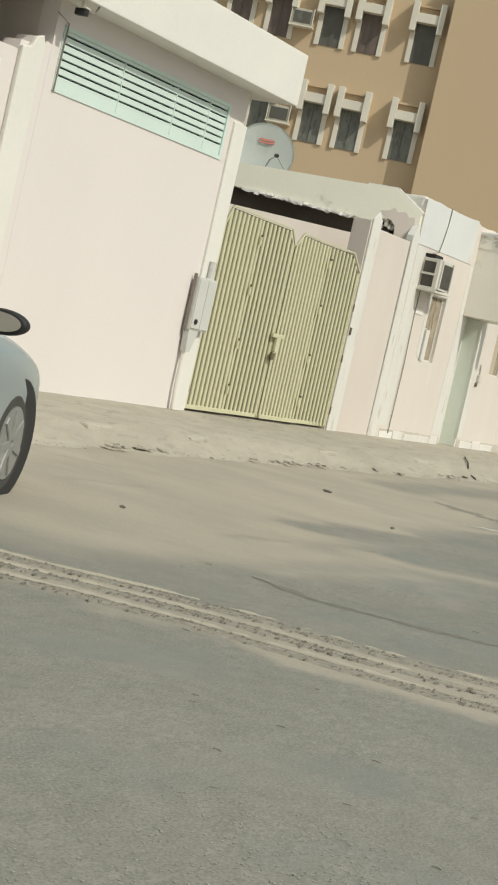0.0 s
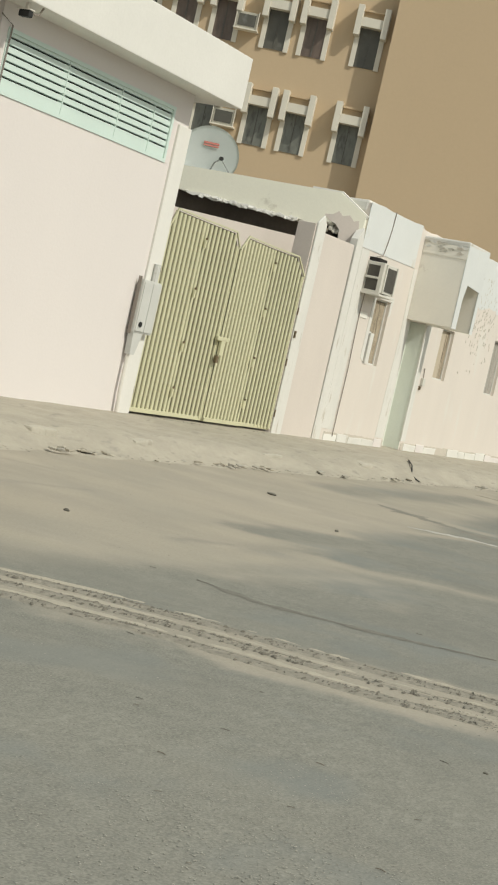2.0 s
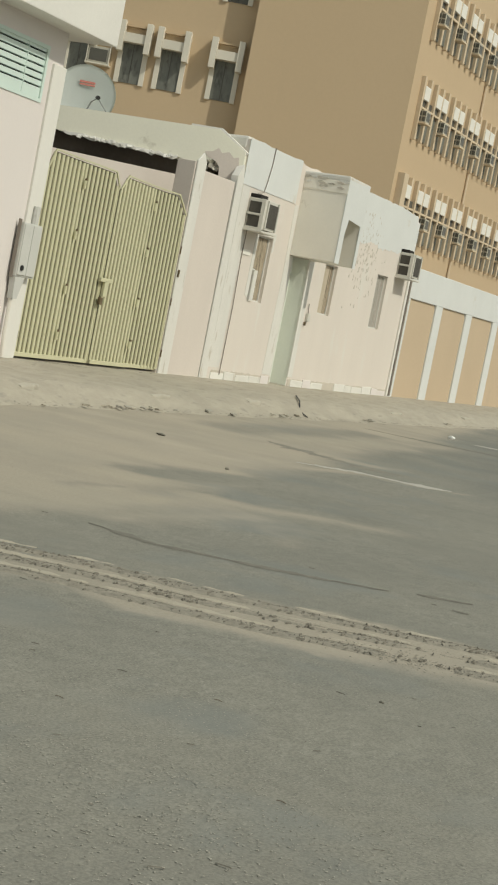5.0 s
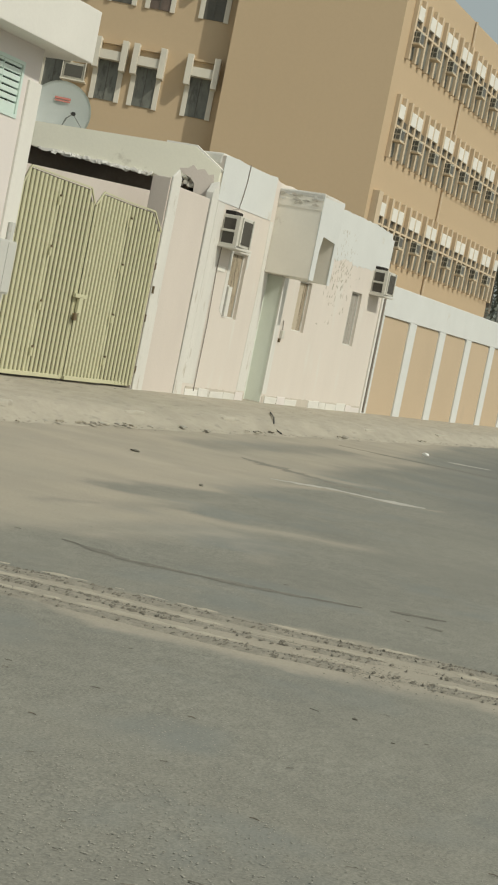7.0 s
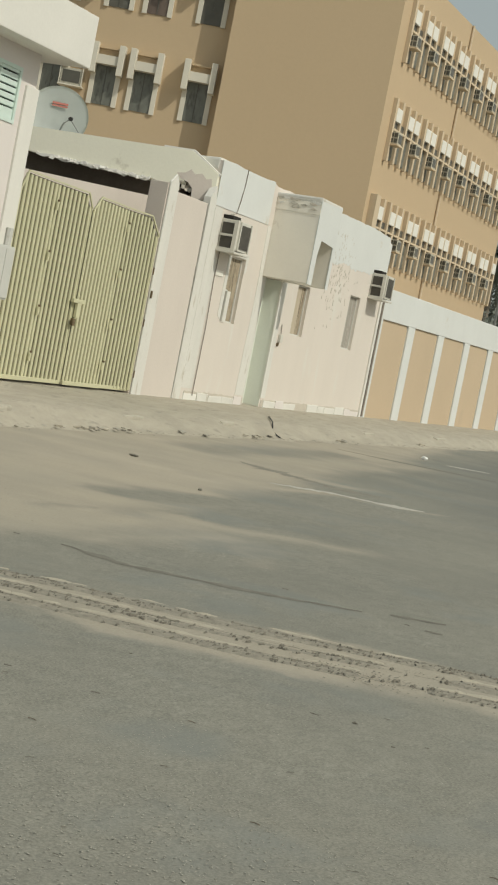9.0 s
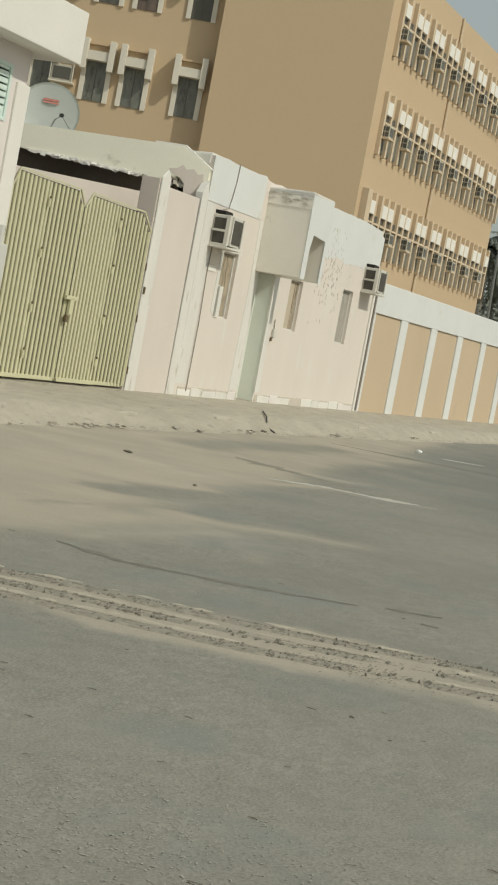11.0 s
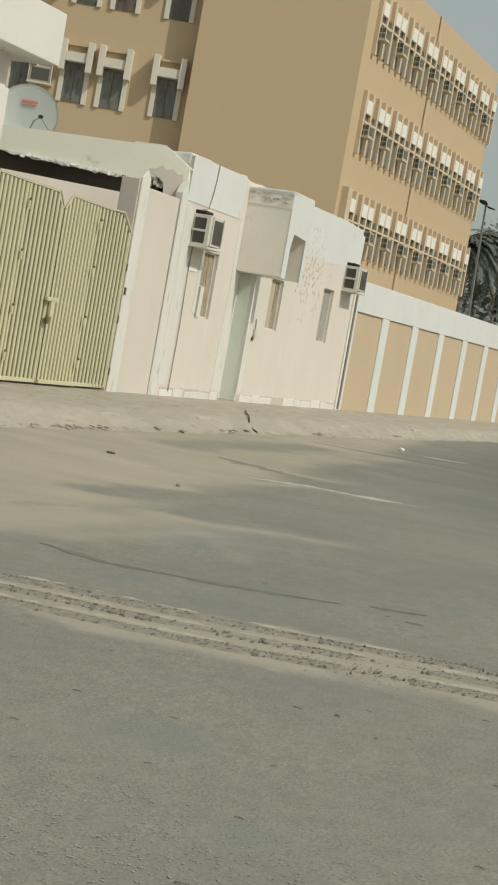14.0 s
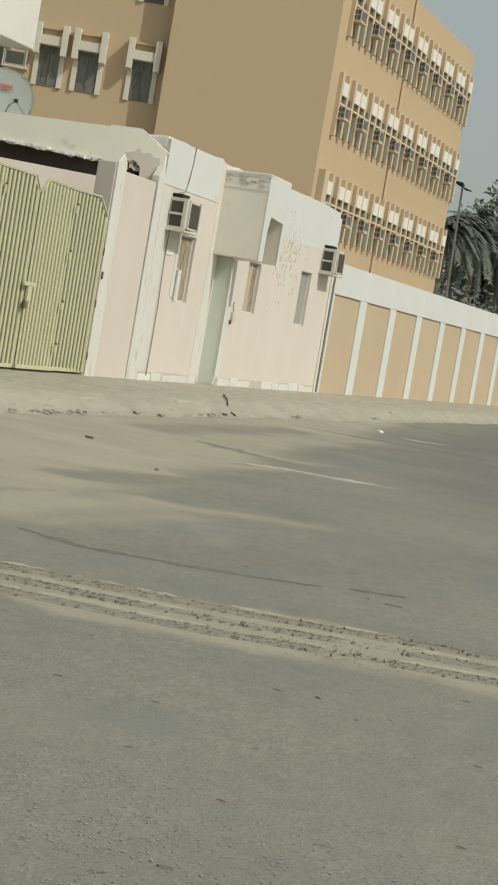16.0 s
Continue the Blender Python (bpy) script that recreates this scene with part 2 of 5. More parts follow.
    wob.inputs["Scale"].default_value, wob.inputs["Detail"].default_value, wob.inputs["Roughness"].default_value = 0.9, 5, 0.62
    ln.new(pos, wob.inputs["Vector"])

    def vmath(op, a, c=(0, 0, 0), k=None, out=0):
        x = n.new("ShaderNodeVectorMath")
        x.operation = op
        for sock, v in ((x.inputs[0], a), (x.inputs[1], c)):
            if isinstance(v, tuple):
                sock.default_value = v
            else:
                ln.new(v, sock)
        if k is not None:
            ln.new(k, x.inputs["Scale"])
        return x.outputs[out]

    bent = vmath("ADD", pos, vmath("MULTIPLY", vmath("SUBTRACT", wob.outputs["Color"], (0.5, 0.5, 0.5)), (1.1, 0.7, 0.0)))
    bsep = n.new("ShaderNodeSeparateXYZ")
    ln.new(bent, bsep.inputs[0])

    def near(a, c, wide, soft):
        """One near the line from a to c, none beyond its width."""
        along_ = (c[0] - a[0], c[1] - a[1], 0.0)
        length2 = along_[0] ** 2 + along_[1] ** 2
        rel = vmath("SUBTRACT", bent, (a[0], a[1], 0.0))
        h = n.new("ShaderNodeMath")
        h.operation, h.use_clamp = "DIVIDE", True
        ln.new(vmath("DOT_PRODUCT", rel, along_, out=1), h.inputs[0])
        h.inputs[1].default_value = length2
        gap = vmath("LENGTH", vmath("SUBTRACT", rel, vmath("SCALE", along_, k=h.outputs[0])), out=1)
        return step(math_("MULTIPLY", gap, -1.0), -wide - soft, -wide + soft)

    def lay(under, value, mask):
        return math_("ADD", math_("MULTIPLY", under, math_("SUBTRACT", 1.0, mask)), math_("MULTIPLY", mask, value))

    edge_ = math_("SUBTRACT", bsep.outputs["Y"], math_("MULTIPLY", math_("MAXIMUM", math_("SUBTRACT", bsep.outputs["X"], 9.0), 0.0), 0.16))
    sand = math_("MULTIPLY", step(edge_, 3.95, 4.55), step(bsep.outputs["X"], 6.3, 7.6))
    for a, c, wide, soft, value in SAND:
        sand = lay(sand, value, near(a, c, wide, soft))
    streaks = step(noise_at(1.3, 5, (1.0, 0.6, 1)), 0.36, 0.62)
    sand = math_("MULTIPLY", sand, math_("ADD", math_("MULTIPLY", streaks, 0.28), 0.72))
    base = blend(base, (0.165, 0.168, 0.155), math_("MULTIPLY", near((15.5, 2.9), (25.0, 5.4), 0.7, 0.8), 0.7))
    base = blend(base, (0.165, 0.168, 0.155), math_("MULTIPLY", near((25.0, 5.4), (45.0, 7.2), 0.8, 0.6), 0.7))
    grain = noise_at(60, 3)
    sandcol = blend((0.352, 0.314, 0.25), (0.408, 0.368, 0.298), step(grain, 0.3, 0.7))
    sandcol = blend(sandcol, (0.435, 0.385, 0.315), math_("MULTIPLY", step(noise_at(0.9, 5, (1.2, 0.5, 1)), 0.5, 0.66), 0.5))
    col = blend(base, sandcol, sand)
    film = math_("MULTIPLY", step(noise_at(0.8, 4, (1.0, 0.7, 1)), 0.42, 0.72), 0.26)
    col = blend(col, (0.30, 0.287, 0.240), film)
    ln.new(col, b.inputs["Base Color"])
    bp = n.new("ShaderNodeBump")
    bp.inputs["Strength"].default_value, bp.inputs["Distance"].default_value = 0.16, 0.006
    ln.new(agg, bp.inputs["Height"])
    ln.new(bp.outputs[0], b.inputs["Normal"])
    return m


M_GROUND = ground_mat()


# ---------------------------------------------------------------- mesh helpers
def box(bm, x0, x1, y0, y1, z0, z1, bevel=0.0):
    r = bmesh.ops.create_cube(bm, size=1.0, matrix=Matrix.Translation(((x0 + x1) / 2, (y0 + y1) / 2, (z0 + z1) / 2)) @ Matrix.Diagonal((x1 - x0, y1 - y0, z1 - z0, 1)))
    if bevel:
        edges = list({e for v in r["verts"] for e in v.link_edges})
        bmesh.ops.bevel(bm, geom=edges, offset=bevel, segments=2, affect="EDGES", profile=0.6)
    return bm


def boxes(*dims, bevel=0.0):
    bm = bmesh.new()
    for d in dims:
        box(bm, *d, bevel=bevel)
    return bm


def tube(points, radius, sides=8):
    """A round bar along a line of points, closed at both ends."""
    bm = bmesh.new()
    pts = [Vector(p) for p in points]
    rings = []
    for i, p in enumerate(pts):
        d = (pts[min(i + 1, len(pts) - 1)] - pts[max(i - 1, 0)]).normalized()
        a = d.orthogonal().normalized() if abs(d.z) < 0.9 else Vector((1, 0, 0))
        a = (a - d * a.dot(d)).normalized()
        c = d.cross(a)
        r = radius[i] if isinstance(radius, (list, tuple)) else radius
        rings.append([bm.verts.new(p + a * r * math.cos(k * math.tau / sides) + c * r * math.sin(k * math.tau / sides)) for k in range(sides)])
    for a, c in zip(rings, rings[1:]):
        for k in range(sides):
            bm.faces.new((a[k], a[(k + 1) % sides], c[(k + 1) % sides], c[k]))
    bm.faces.new(rings[0][::-1])
    bm.faces.new(rings[-1])
    return bm


def prism(outline, axis, lo, hi, bevel=0.0):
    """A plate with a closed outline, as thick as lo to hi along the axis."""
    bm = bmesh.new()

    def place(u, v, w):
        return {"x": (w, u, v), "y": (u, w, v), "z": (u, v, w)}[axis]
    a = [bm.verts.new(place(u, v, lo)) for u, v in outline]
    c = [bm.verts.new(place(u, v, hi)) for u, v in outline]
    bm.faces.new(a)
    bm.faces.new(c[::-1])
    for i in range(len(a)):
        j = (i + 1) % len(a)
        bm.faces.new((a[j], a[i], c[i], c[j]))
    bmesh.ops.recalc_face_normals(bm, faces=bm.faces)
    if bevel:
        bmesh.ops.bevel(bm, geom=bm.edges[:], offset=bevel, segments=1, affect="EDGES")
    return bm


def link_mesh(name, bm, material, smooth=False):
    me = bpy.data.meshes.new(name)
    bmesh.ops.recalc_face_normals(bm, faces=bm.faces)
    bm.to_mesh(me)
    bm.free()
    if smooth:
        me.shade_smooth()
    me.materials.append(material)
    return new(name, me)


def part(name, bm, material, parent, label="", smooth=False):
    ob = link_mesh(name, bm, material, smooth)
    ob.parent = parent
    ob.matrix_parent_inverse = parent.matrix_world.inverted()
    return tagged(ob, label)


def thing(name, at, label, category, group="", kind=""):
    ob = new(name)
    ob.location = at
    ob.empty_display_size = 0.2
    bpy.context.view_layer.update()
    return tagged(ob, label, category, group, kind)


def single(name, bm, material, label, category="", group="", kind="", smooth=False):
    return tagged(link_mesh(name, bm, material, smooth), label, category, group, kind)


def wall_y(x0, x1, z0, z1, y0, y1, holes=(), top=None, stepx=0.25):
    """A wall along x with openings through it; top: an uneven crown as a function of x."""
    xs = {x0, x1, *(h[0] for h in holes), *(h[1] for h in holes)}
    k = x0
    while top and k < x1:
        xs.add(round(k, 3))
        k += stepx
    xs, zs = sorted(xs), sorted({z0, z1, *(h[2] for h in holes), *(h[3] for h in holes)})
    bm = bmesh.new()
    store = {}

    def vert(i, j, y):
        if (i, j, y) not in store:
            z = zs[j]
            if top and j == len(zs) - 1:
                z = top(xs[i])
            store[i, j, y] = bm.verts.new((xs[i], y, z))
        return store[i, j, y]

    def solid(i, j):
        if not (0 <= i < len(xs) - 1 and 0 <= j < len(zs) - 1):
            return False
        cx, cz = (xs[i] + xs[i + 1]) / 2, (zs[j] + zs[j + 1]) / 2
        return not any(h[0] < cx < h[1] and h[2] < cz < h[3] for h in holes)
    for i in range(len(xs) - 1):
        for j in range(len(zs) - 1):
            if not solid(i, j):
                continue
            bm.faces.new([vert(i, j, y0), vert(i + 1, j, y0), vert(i + 1, j + 1, y0), vert(i, j + 1, y0)])
            bm.faces.new([vert(i, j + 1, y1), vert(i + 1, j + 1, y1), vert(i + 1, j, y1), vert(i, j, y1)])
            for di, dj, a, c in ((-1, 0, (i, j), (i, j + 1)), (1, 0, (i + 1, j), (i + 1, j + 1)), (0, -1, (i, j), (i + 1, j)), (0, 1, (i, j + 1), (i + 1, j + 1))):
                if not solid(i + di, j + dj):
                    bm.faces.new([vert(*a, y0), vert(*c, y0), vert(*c, y1), vert(*a, y1)])
    return bm


def rough(bm, amount, scale=3.0, seed=0.0):
    """Uneven, hand-worked faces."""
    for v in bm.verts:
        v.co += noise.noise_vector(v.co * scale + Vector((seed, seed, seed))) * amount
    return bm


KERB_BLOCKS = [(10.7, 8.12, 0.10, 0.16, 0.05), (12.6, 8.14, 0.12, 0.20, 0.05), (14.35, 8.10, 0.10, 0.17, 0.055), (17.4, 8.13, 0.11, 0.24, 0.04), (20.3, 8.15, 0.12, 0.22, 0.04), (26.4, 8.13, 0.10, 0.30, 0.04), (31.0, 8.13, 0.10, 0.35, 0.04)]
W = 9.7       # the line of the street wall
BASE = 0.23   # the foot of the wall

# ---------------------------------------------------------------- ground, kerb and pavement
bm = bmesh.new()
xs = [-1500, -300, -60, -20] + [i * 0.5 for i in range(-8, 80)] + [45, 60, 90, 200, 600, 2500]
ys = [-1500, -300, -60, -15] + [i * 0.5 for i in range(-8, 17)] + [8.3, 12, 30, 80, 300, 1500]
grid = [[bm.verts.new((x, y, 0.003 * noise.noise((x * 0.4, y * 0.4, 0)) if 2 < x < 40 and -4 < y < 8 else 0.0)) for y in ys] for x in xs]
for i in range(len(xs) - 1):
    for j in range(len(ys) - 1):
        bm.faces.new((grid[i][j], grid[i + 1][j], grid[i + 1][j + 1], grid[i][j + 1]))
single("ground", bm, M_GROUND, "grey worn asphalt road under drifts of pale sand", "road", kind="structure", smooth=True)

bm = bmesh.new()
prof = [(7.60, -0.035), (7.76, 0.004), (7.90, 0.032), (8.03, 0.10), (8.18, 0.165), (8.35, 0.19), (8.8, 0.205), (9.3, 0.22), (9.75, 0.235), (11.0, 0.24)]
rows_ = []
x = 2.0
while x < 80:
    r = []
    for k, (y, z) in enumerate(prof):
        wob = noise.noise((x * 0.9, k * 0.35, 3.0)) * 0.09 + noise.noise((x * 3.1, k * 0.8, 9.0)) * 0.035
        lift = noise.noise((x * 1.7, y * 2.0, 5.0)) * 0.035 + noise.noise((x * 5, y * 6.0, 2.0)) * 0.022
        r.append(bm.verts.new((x, y + (wob * (1.6 if k < 2 else 1.0) if k < 7 else 0), z + (lift * (0.55 if k < 3 else 1.0) if 0 < k < 8 else 0))))
    rows_.append(r)
    x += 0.12 if x < 40 else 0.6
for a, c in zip(rows_, rows_[1:]):
    for k in range(len(prof) - 1):
        bm.faces.new((a[k], c[k], c[k + 1], a[k + 1]))
single("pavement", bm, M_CURB, "crumbling sandy concrete kerb and pavement along the wall", "pavement", kind="structure", smooth=True)

random.seed(33)
pavement = bpy.data.objects["pavement"]
for x, y, z, lng, high in KERB_BLOCKS:
    bm = boxes((x - lng, x + lng, y - 0.055, y + 0.12, z - high, z + high), bevel=0.02)
    bmesh.ops.subdivide_edges(bm, edges=[e for e in bm.edges if e.calc_length() > 0.1], cuts=3)
    part("kerb_block", rough(bm, 0.022, 7, x), M_KERBSTONE, pavement, "worn pale kerb block showing through the concrete")
for k in range(44):
    x = random.choice((10.6, 12.9, 13.0, 15.6, 16.4, 18.6, 21.0, 24.5, 29.0)) + random.gauss(0, 0.35)
    lng, high = random.uniform(0.015, 0.045), random.uniform(0.005, 0.011)
    bm = boxes((-lng, lng, -0.035, 0.035, -high, high), bevel=0.005)
    bmesh.ops.subdivide_edges(bm, edges=[e for e in bm.edges if e.calc_length() > 0.06], cuts=2)
    bmesh.ops.transform(bm, matrix=Matrix.Translation((x, 7.80 + random.uniform(-0.07, 0.07), 0.026 + random.random() * 0.02)) @ Euler((random.uniform(-0.2, 0.3), random.uniform(-0.15, 0.15), random.uniform(-0.9, 0.9))).to_matrix().to_4x4(), verts=bm.verts)
    part("broken_piece", rough(bm, 0.012, 12, x), random.choice((M_CURB, M_STONE, M_KERBSTONE)), pavement)

# ---------------------------------------------------------------- white house with the louvred wall
house = thing("white_house", (12, W, BASE), "pinkish white rendered house with a deep white roof fascia", "house")
part("wall", wall_y(12.9, 16.68, 0.1, 3.9, W, W + 0.2, holes=[(13.06, 16.3, 3.08, 3.66)]), M_WHITE, house)
part("veranda_wall", prism([(2.0, 0.1), (12.9, 0.1), (12.9, 3.46), (12.82, 3.47), (12.78, 3.43), (12.72, 3.49), (12.62, 3.47), (12.58, 3.40), (12.44, 3.39), (12.42, 3.30), (2.0, 3.18)], "y", W + 0.002, W + 0.2), M_WHITE, house, "lower veranda wall with a chipped top")
part("veranda_back", boxes((2.0, 12.9, 11.6, 11.8, 0.1, 3.9)), M_PINK, house)
part("return_wall", boxes((12.9, 13.05, W + 0.2, 11.6, 0.1, 3.9)), M_PINK, house)
part("side_wall", boxes((16.48, 16.68, W + 0.2, 15.0, 0.1, 3.9)), M_WHITE, house)
part("corner_pilaster", boxes((16.44, 16.72, W - 0.03, W + 0.06, 0.15, 3.52), bevel=0.008), M_BRIGHT, house)
part("roof", boxes((1.5, 17.18, 9.35, 15.5, 3.9, 4.49), bevel=0.012), M_BRIGHT, house, "white painted concrete roof fascia with soffit")
part("wall_pilaster", prism([(12.40, 0.15), (12.74, 0.15), (12.74, 3.42), (12.70, 3.50), (12.60, 3.46), (12.54, 3.36), (12.42, 3.34)], "y", W - 0.05, W + 0.0, 0.008), M_BRIGHT, house)
part("wall_pilaster", prism([(11.3, 0.15), (12.1, 0.15), (12.1, 3.14), (11.3, 3.02)], "y", W - 0.10, W + 0.0, 0.008), M_BRIGHT, house)
grille = part("louvre_vent", boxes((13.03, 16.32, W - 0.012, W + 0.03, 3.06, 3.1), (13.03, 16.32, W - 0.012, W + 0.03, 3.64, 3.68), (13.03, 13.07, W - 0.012, W + 0.03, 3.1, 3.64), (16.28, 16.32, W - 0.012, W + 0.03, 3.1, 3.64)), M_LOUVRE, house, "pale mint green louvred vent under the roof")
# near-black sheet puts the shade behind the slats into colour
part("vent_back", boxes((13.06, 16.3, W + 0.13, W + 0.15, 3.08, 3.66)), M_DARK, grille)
zs_ = [3.10, 3.222, 3.297, 3.372, 3.447, 3.522, 3.597, 3.66]
for a, c in zip(zs_, zs_[1:]):
    lo = a + (0.0 if a == 3.10 else 0.010)
    part("slat", boxes((13.07, 16.28, W + 0.005, W + 0.05, lo, c - 0.010), bevel=0.004), M_LOUVRE, grille)
for xm in (14.15, 15.2, 15.9):
    part("mullion", boxes((xm - 0.007, xm + 0.007, W + 0.0, W + 0.06, 3.1, 3.64)), M_LOUVRE, grille)
part("stay_wire", tube([(13.04, W - 0.02, 3.05), (13.05, W - 0.03, 3.7), (12.85, W - 0.03, 3.76)], 0.008, 5), M_CABLE, grille)

cctv = thing("security_camera", (12.9, 9.5, 3.9), "small dark security camera hung under the roof edge", "camera")
part("housing", boxes((12.88, 12.95, 9.40, 9.52, 3.765, 3.83), bevel=0.012), M_BLACK, cctv)
part("hood", boxes((12.875, 12.955, 9.39, 9.54, 3.828, 3.84), bevel=0.004), M_CONDUIT, cctv)
part("bracket", boxes((12.90, 12.93, 9.44, 9.47, 3.84, 3.90)), M_CONDUIT, cctv)
part("cable", tube([(12.94, 9.44, 3.83), (13.0, 9.42, 3.81), (13.06, 9.41, 3.83), (13.09, 9.40, 3.9)], 0.010, 6), M_CABLE, cctv)

meter = thing("meter_box", (16.5, W, 1.14), "grey steel electricity meter box with a conduit", "meter box")
part("body", boxes((16.30, 16.69, W - 0.105, W - 0.04, 1.15, 1.75), bevel=0.008), M_BOX, meter)
part("door", boxes((16.31, 16.49, W - 0.118, W - 0.104, 1.17, 1.73), bevel=0.005), M_BOX, meter)
part("door", boxes((16.50, 16.68, W - 0.118, W - 0.104, 1.17, 1.73), bevel=0.005), M_BOX, meter)
part("lock", tube([(16.38, W - 0.118, 1.25), (16.38, W - 0.13, 1.25)], 0.032, 12), M_BLACK, meter)
# thin dark strip along the left edge of the box
part("fixing_frame", boxes((16.285, 16.298, W - 0.07, W - 0.03, 1.13, 1.78)), M_CABLE, meter)
part("hopper", prism([(16.31, 1.148), (16.52, 1.148), (16.42, 0.9), (16.33, 0.9)], "y", W - 0.10, W - 0.03), M_BOX, meter)
part("conduit", tube([(16.36, W - 0.06, 0.92), (16.36, W - 0.06, 0.5), (16.39, W - 0.06, 0.24)], 0.022, 8), M_CONDUIT, meter)
part("top_conduit", tube([(16.58, W - 0.06, 1.75), (16.58, W - 0.06, 1.95)], 0.04, 8), M_BOX, meter)

# ---------------------------------------------------------------- double gate
gate = thing("double_gate", (18.6, W + 0.05, BASE), "closed cream-olive ribbed steel double gate with clipped corners", "gate")


def leaf(name, outline, x0, x1, nb, lean, set_back=0.0, ends=()):
    """One panel: sheet, clipped frame and upright ribs under the frame's top line."""
    def crown(x):
        for (xa, za), (xb, zb) in zip(outline, outline[1:]):
            if xa <= x <= xb:
                return za + (zb - za) * (x - xa) / (xb - xa)
        return outline[0][1] if x < outline[0][0] else outline[-1][1]

    def yy(x):
        return W + set_back + lean * (x - x0)
    # the sheet's dark colour draws the shade in the gaps between ribs
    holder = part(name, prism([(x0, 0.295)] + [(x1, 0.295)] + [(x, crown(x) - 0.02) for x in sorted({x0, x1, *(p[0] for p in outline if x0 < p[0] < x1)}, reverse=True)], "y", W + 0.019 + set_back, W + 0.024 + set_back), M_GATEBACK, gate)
    for v in holder.data.vertices:
        v.co.y += lean * (v.co.x - x0)
    for k in range(nb):
        xc = x0 + 0.045 + (x1 - x0 - 0.08) * k / (nb - 1)
        h = crown(xc) - 0.03
        wide = (x1 - x0 - 0.1) / (nb - 1) * 0.27
        part("rib", prism([(xc - wide, yy(xc) + 0.018), (xc - wide * 0.85, yy(xc) + 0.002), (xc + wide * 0.85, yy(xc) + 0.002), (xc + wide, yy(xc) + 0.018)], "z", 0.28, h), M_GATE, holder)
    edge = [(x0, crown(x0))] + [p for p in outline if x0 < p[0] < x1] + [(x1, crown(x1))]
    pts = [(x, yy(x) - 0.005, z) for x, z in edge]
    for a, c in zip(pts, pts[1:]):
        part("frame_bar", tube([a, c], 0.013, 4), M_GATE, holder)
    for xe in ends:
        part("frame_bar", tube([(xe, yy(xe), 0.285), (xe, yy(xe), crown(xe))], 0.010, 4), M_GATE, holder)
    part("bottom_rail", boxes((x0, x1, yy(x0) - 0.02, yy(x0) + 0.03, 0.262, 0.31), bevel=0.004), M_GATE, holder)
    return holder


left_top = [(16.72, 2.36), (16.88, 2.64), (18.40, 2.62), (18.56, 2.42)]
right_top = [(18.57, 2.42), (18.76, 2.62), (20.28, 2.60), (20.55, 2.36)]
leaf("gate_leaf", left_top, 16.73, 17.66, 9, 0.03, ends=(16.75,))
leaf("gate_leaf", left_top, 17.66, 18.54, 9, -0.03, 0.028, ends=(18.53,))
# dark strip added for the shadow band at the meeting of the leaves
part("meeting_strip", boxes((18.53, 18.60, W + 0.03, W + 0.035, 0.30, 2.40)), M_GATEBACK, gate, "dark strip painted for the shade where the two leaves meet")
leaf("gate_leaf", right_top, 18.58, 19.60, 10, 0.05, ends=(18.59,))
leaf("gate_leaf", right_top, 19.60, 20.55, 10, -0.05, 0.05, ends=(20.53,))
lock = part("bolt", boxes((18.40, 18.72, W - 0.06, W - 0.02, 1.28, 1.33), (18.52, 18.60, W - 0.06, W - 0.02, 1.10, 1.30), bevel=0.006), M_GATE, gate, "sliding bolt with a hasp")
part("padlock", boxes((18.47, 18.53, W - 0.06, W - 0.02, 1.0, 1.09), bevel=0.01), M_RUST, gate)
for xh in (17.66, 19.60):
    for zh in (0.55, 1.1, 1.75, 2.35):
        part("hinge", tube([(xh, W - 0.0, zh - 0.05), (xh, W - 0.0, zh + 0.05)], 0.02, 8), M_GATE, gate)
        part("hinge_pin", boxes((xh - 0.012, xh + 0.012, W - 0.022, W + 0.0, zh + 0.05, zh + 0.075)), M_RUST, gate)
for xh in (16.725, 20.55):
    for zh in (0.5, 1.2, 1.9):
        part("hinge", tube([(xh, W - 0.02, zh - 0.05), (xh, W - 0.02, zh + 0.05)], 0.009, 8), M_RUST, gate)

# ---------------------------------------------------------------- gate pier and low wall beside the gate
pier = thing("gate_pier", (20.7, W, BASE), "white painted gate pier with a pinkish flank", "pier")
part("shaft", boxes((20.56, 20.88, W + 0.01, W + 0.28, 0.15, 3.10), bevel=0.01), M_PINK, pier)
part("front_strip", prism([(20.57, 0.15), (20.87, 0.15), (20.85, 3.13), (20.74, 3.24), (20.58, 3.12)], "y", W - 0.02, W + 0.009, 0.008), M_PEEL, pier)
part("latch_plate", boxes((20.58, 20.61, W - 0.04, W - 0.02, 1.54, 1.64)), M_RUST, pier)
single("wall_panel", boxes((20.885, 21.94, W + 0.004, W + 0.22, 0.15, 3.02), bevel=0.01), M_PINK, "pink rendered yard wall between gate and house", "wall", kind="structure")

# ---------------------------------------------------------------- old single-storey house
def crown(x):
    if x < 24.4:
        z = 3.69
    elif x < 27.5:
        z = 3.66
    else:
        z = 3.69 - 0.05 * max(0, x - 29.6)
    return z + 0.022 * noise.noise((x * 2.5, 0, 7)) + 0.014 * noise.noise((x * 9.0, 0, 3)) - (0.10 if x > 30.6 else 0)


old = thing("old_house", (26, W, BASE), "old single-storey house with peeling white and pink paint", "house")
HX0, HX1 = 22.2, 30.74
part("wall", wall_y(HX0, HX1, 0.15, 3.69, W, W + 0.3, holes=[(23.15, 23.72, 1.44, 2.42), (24.66, 25.40, 0.22, 2.28), (26.18, 26.76, 1.47, 2.31), (28.90, 29.48, 1.43, 2.40)], top=crown), M_OLDWALL, old)
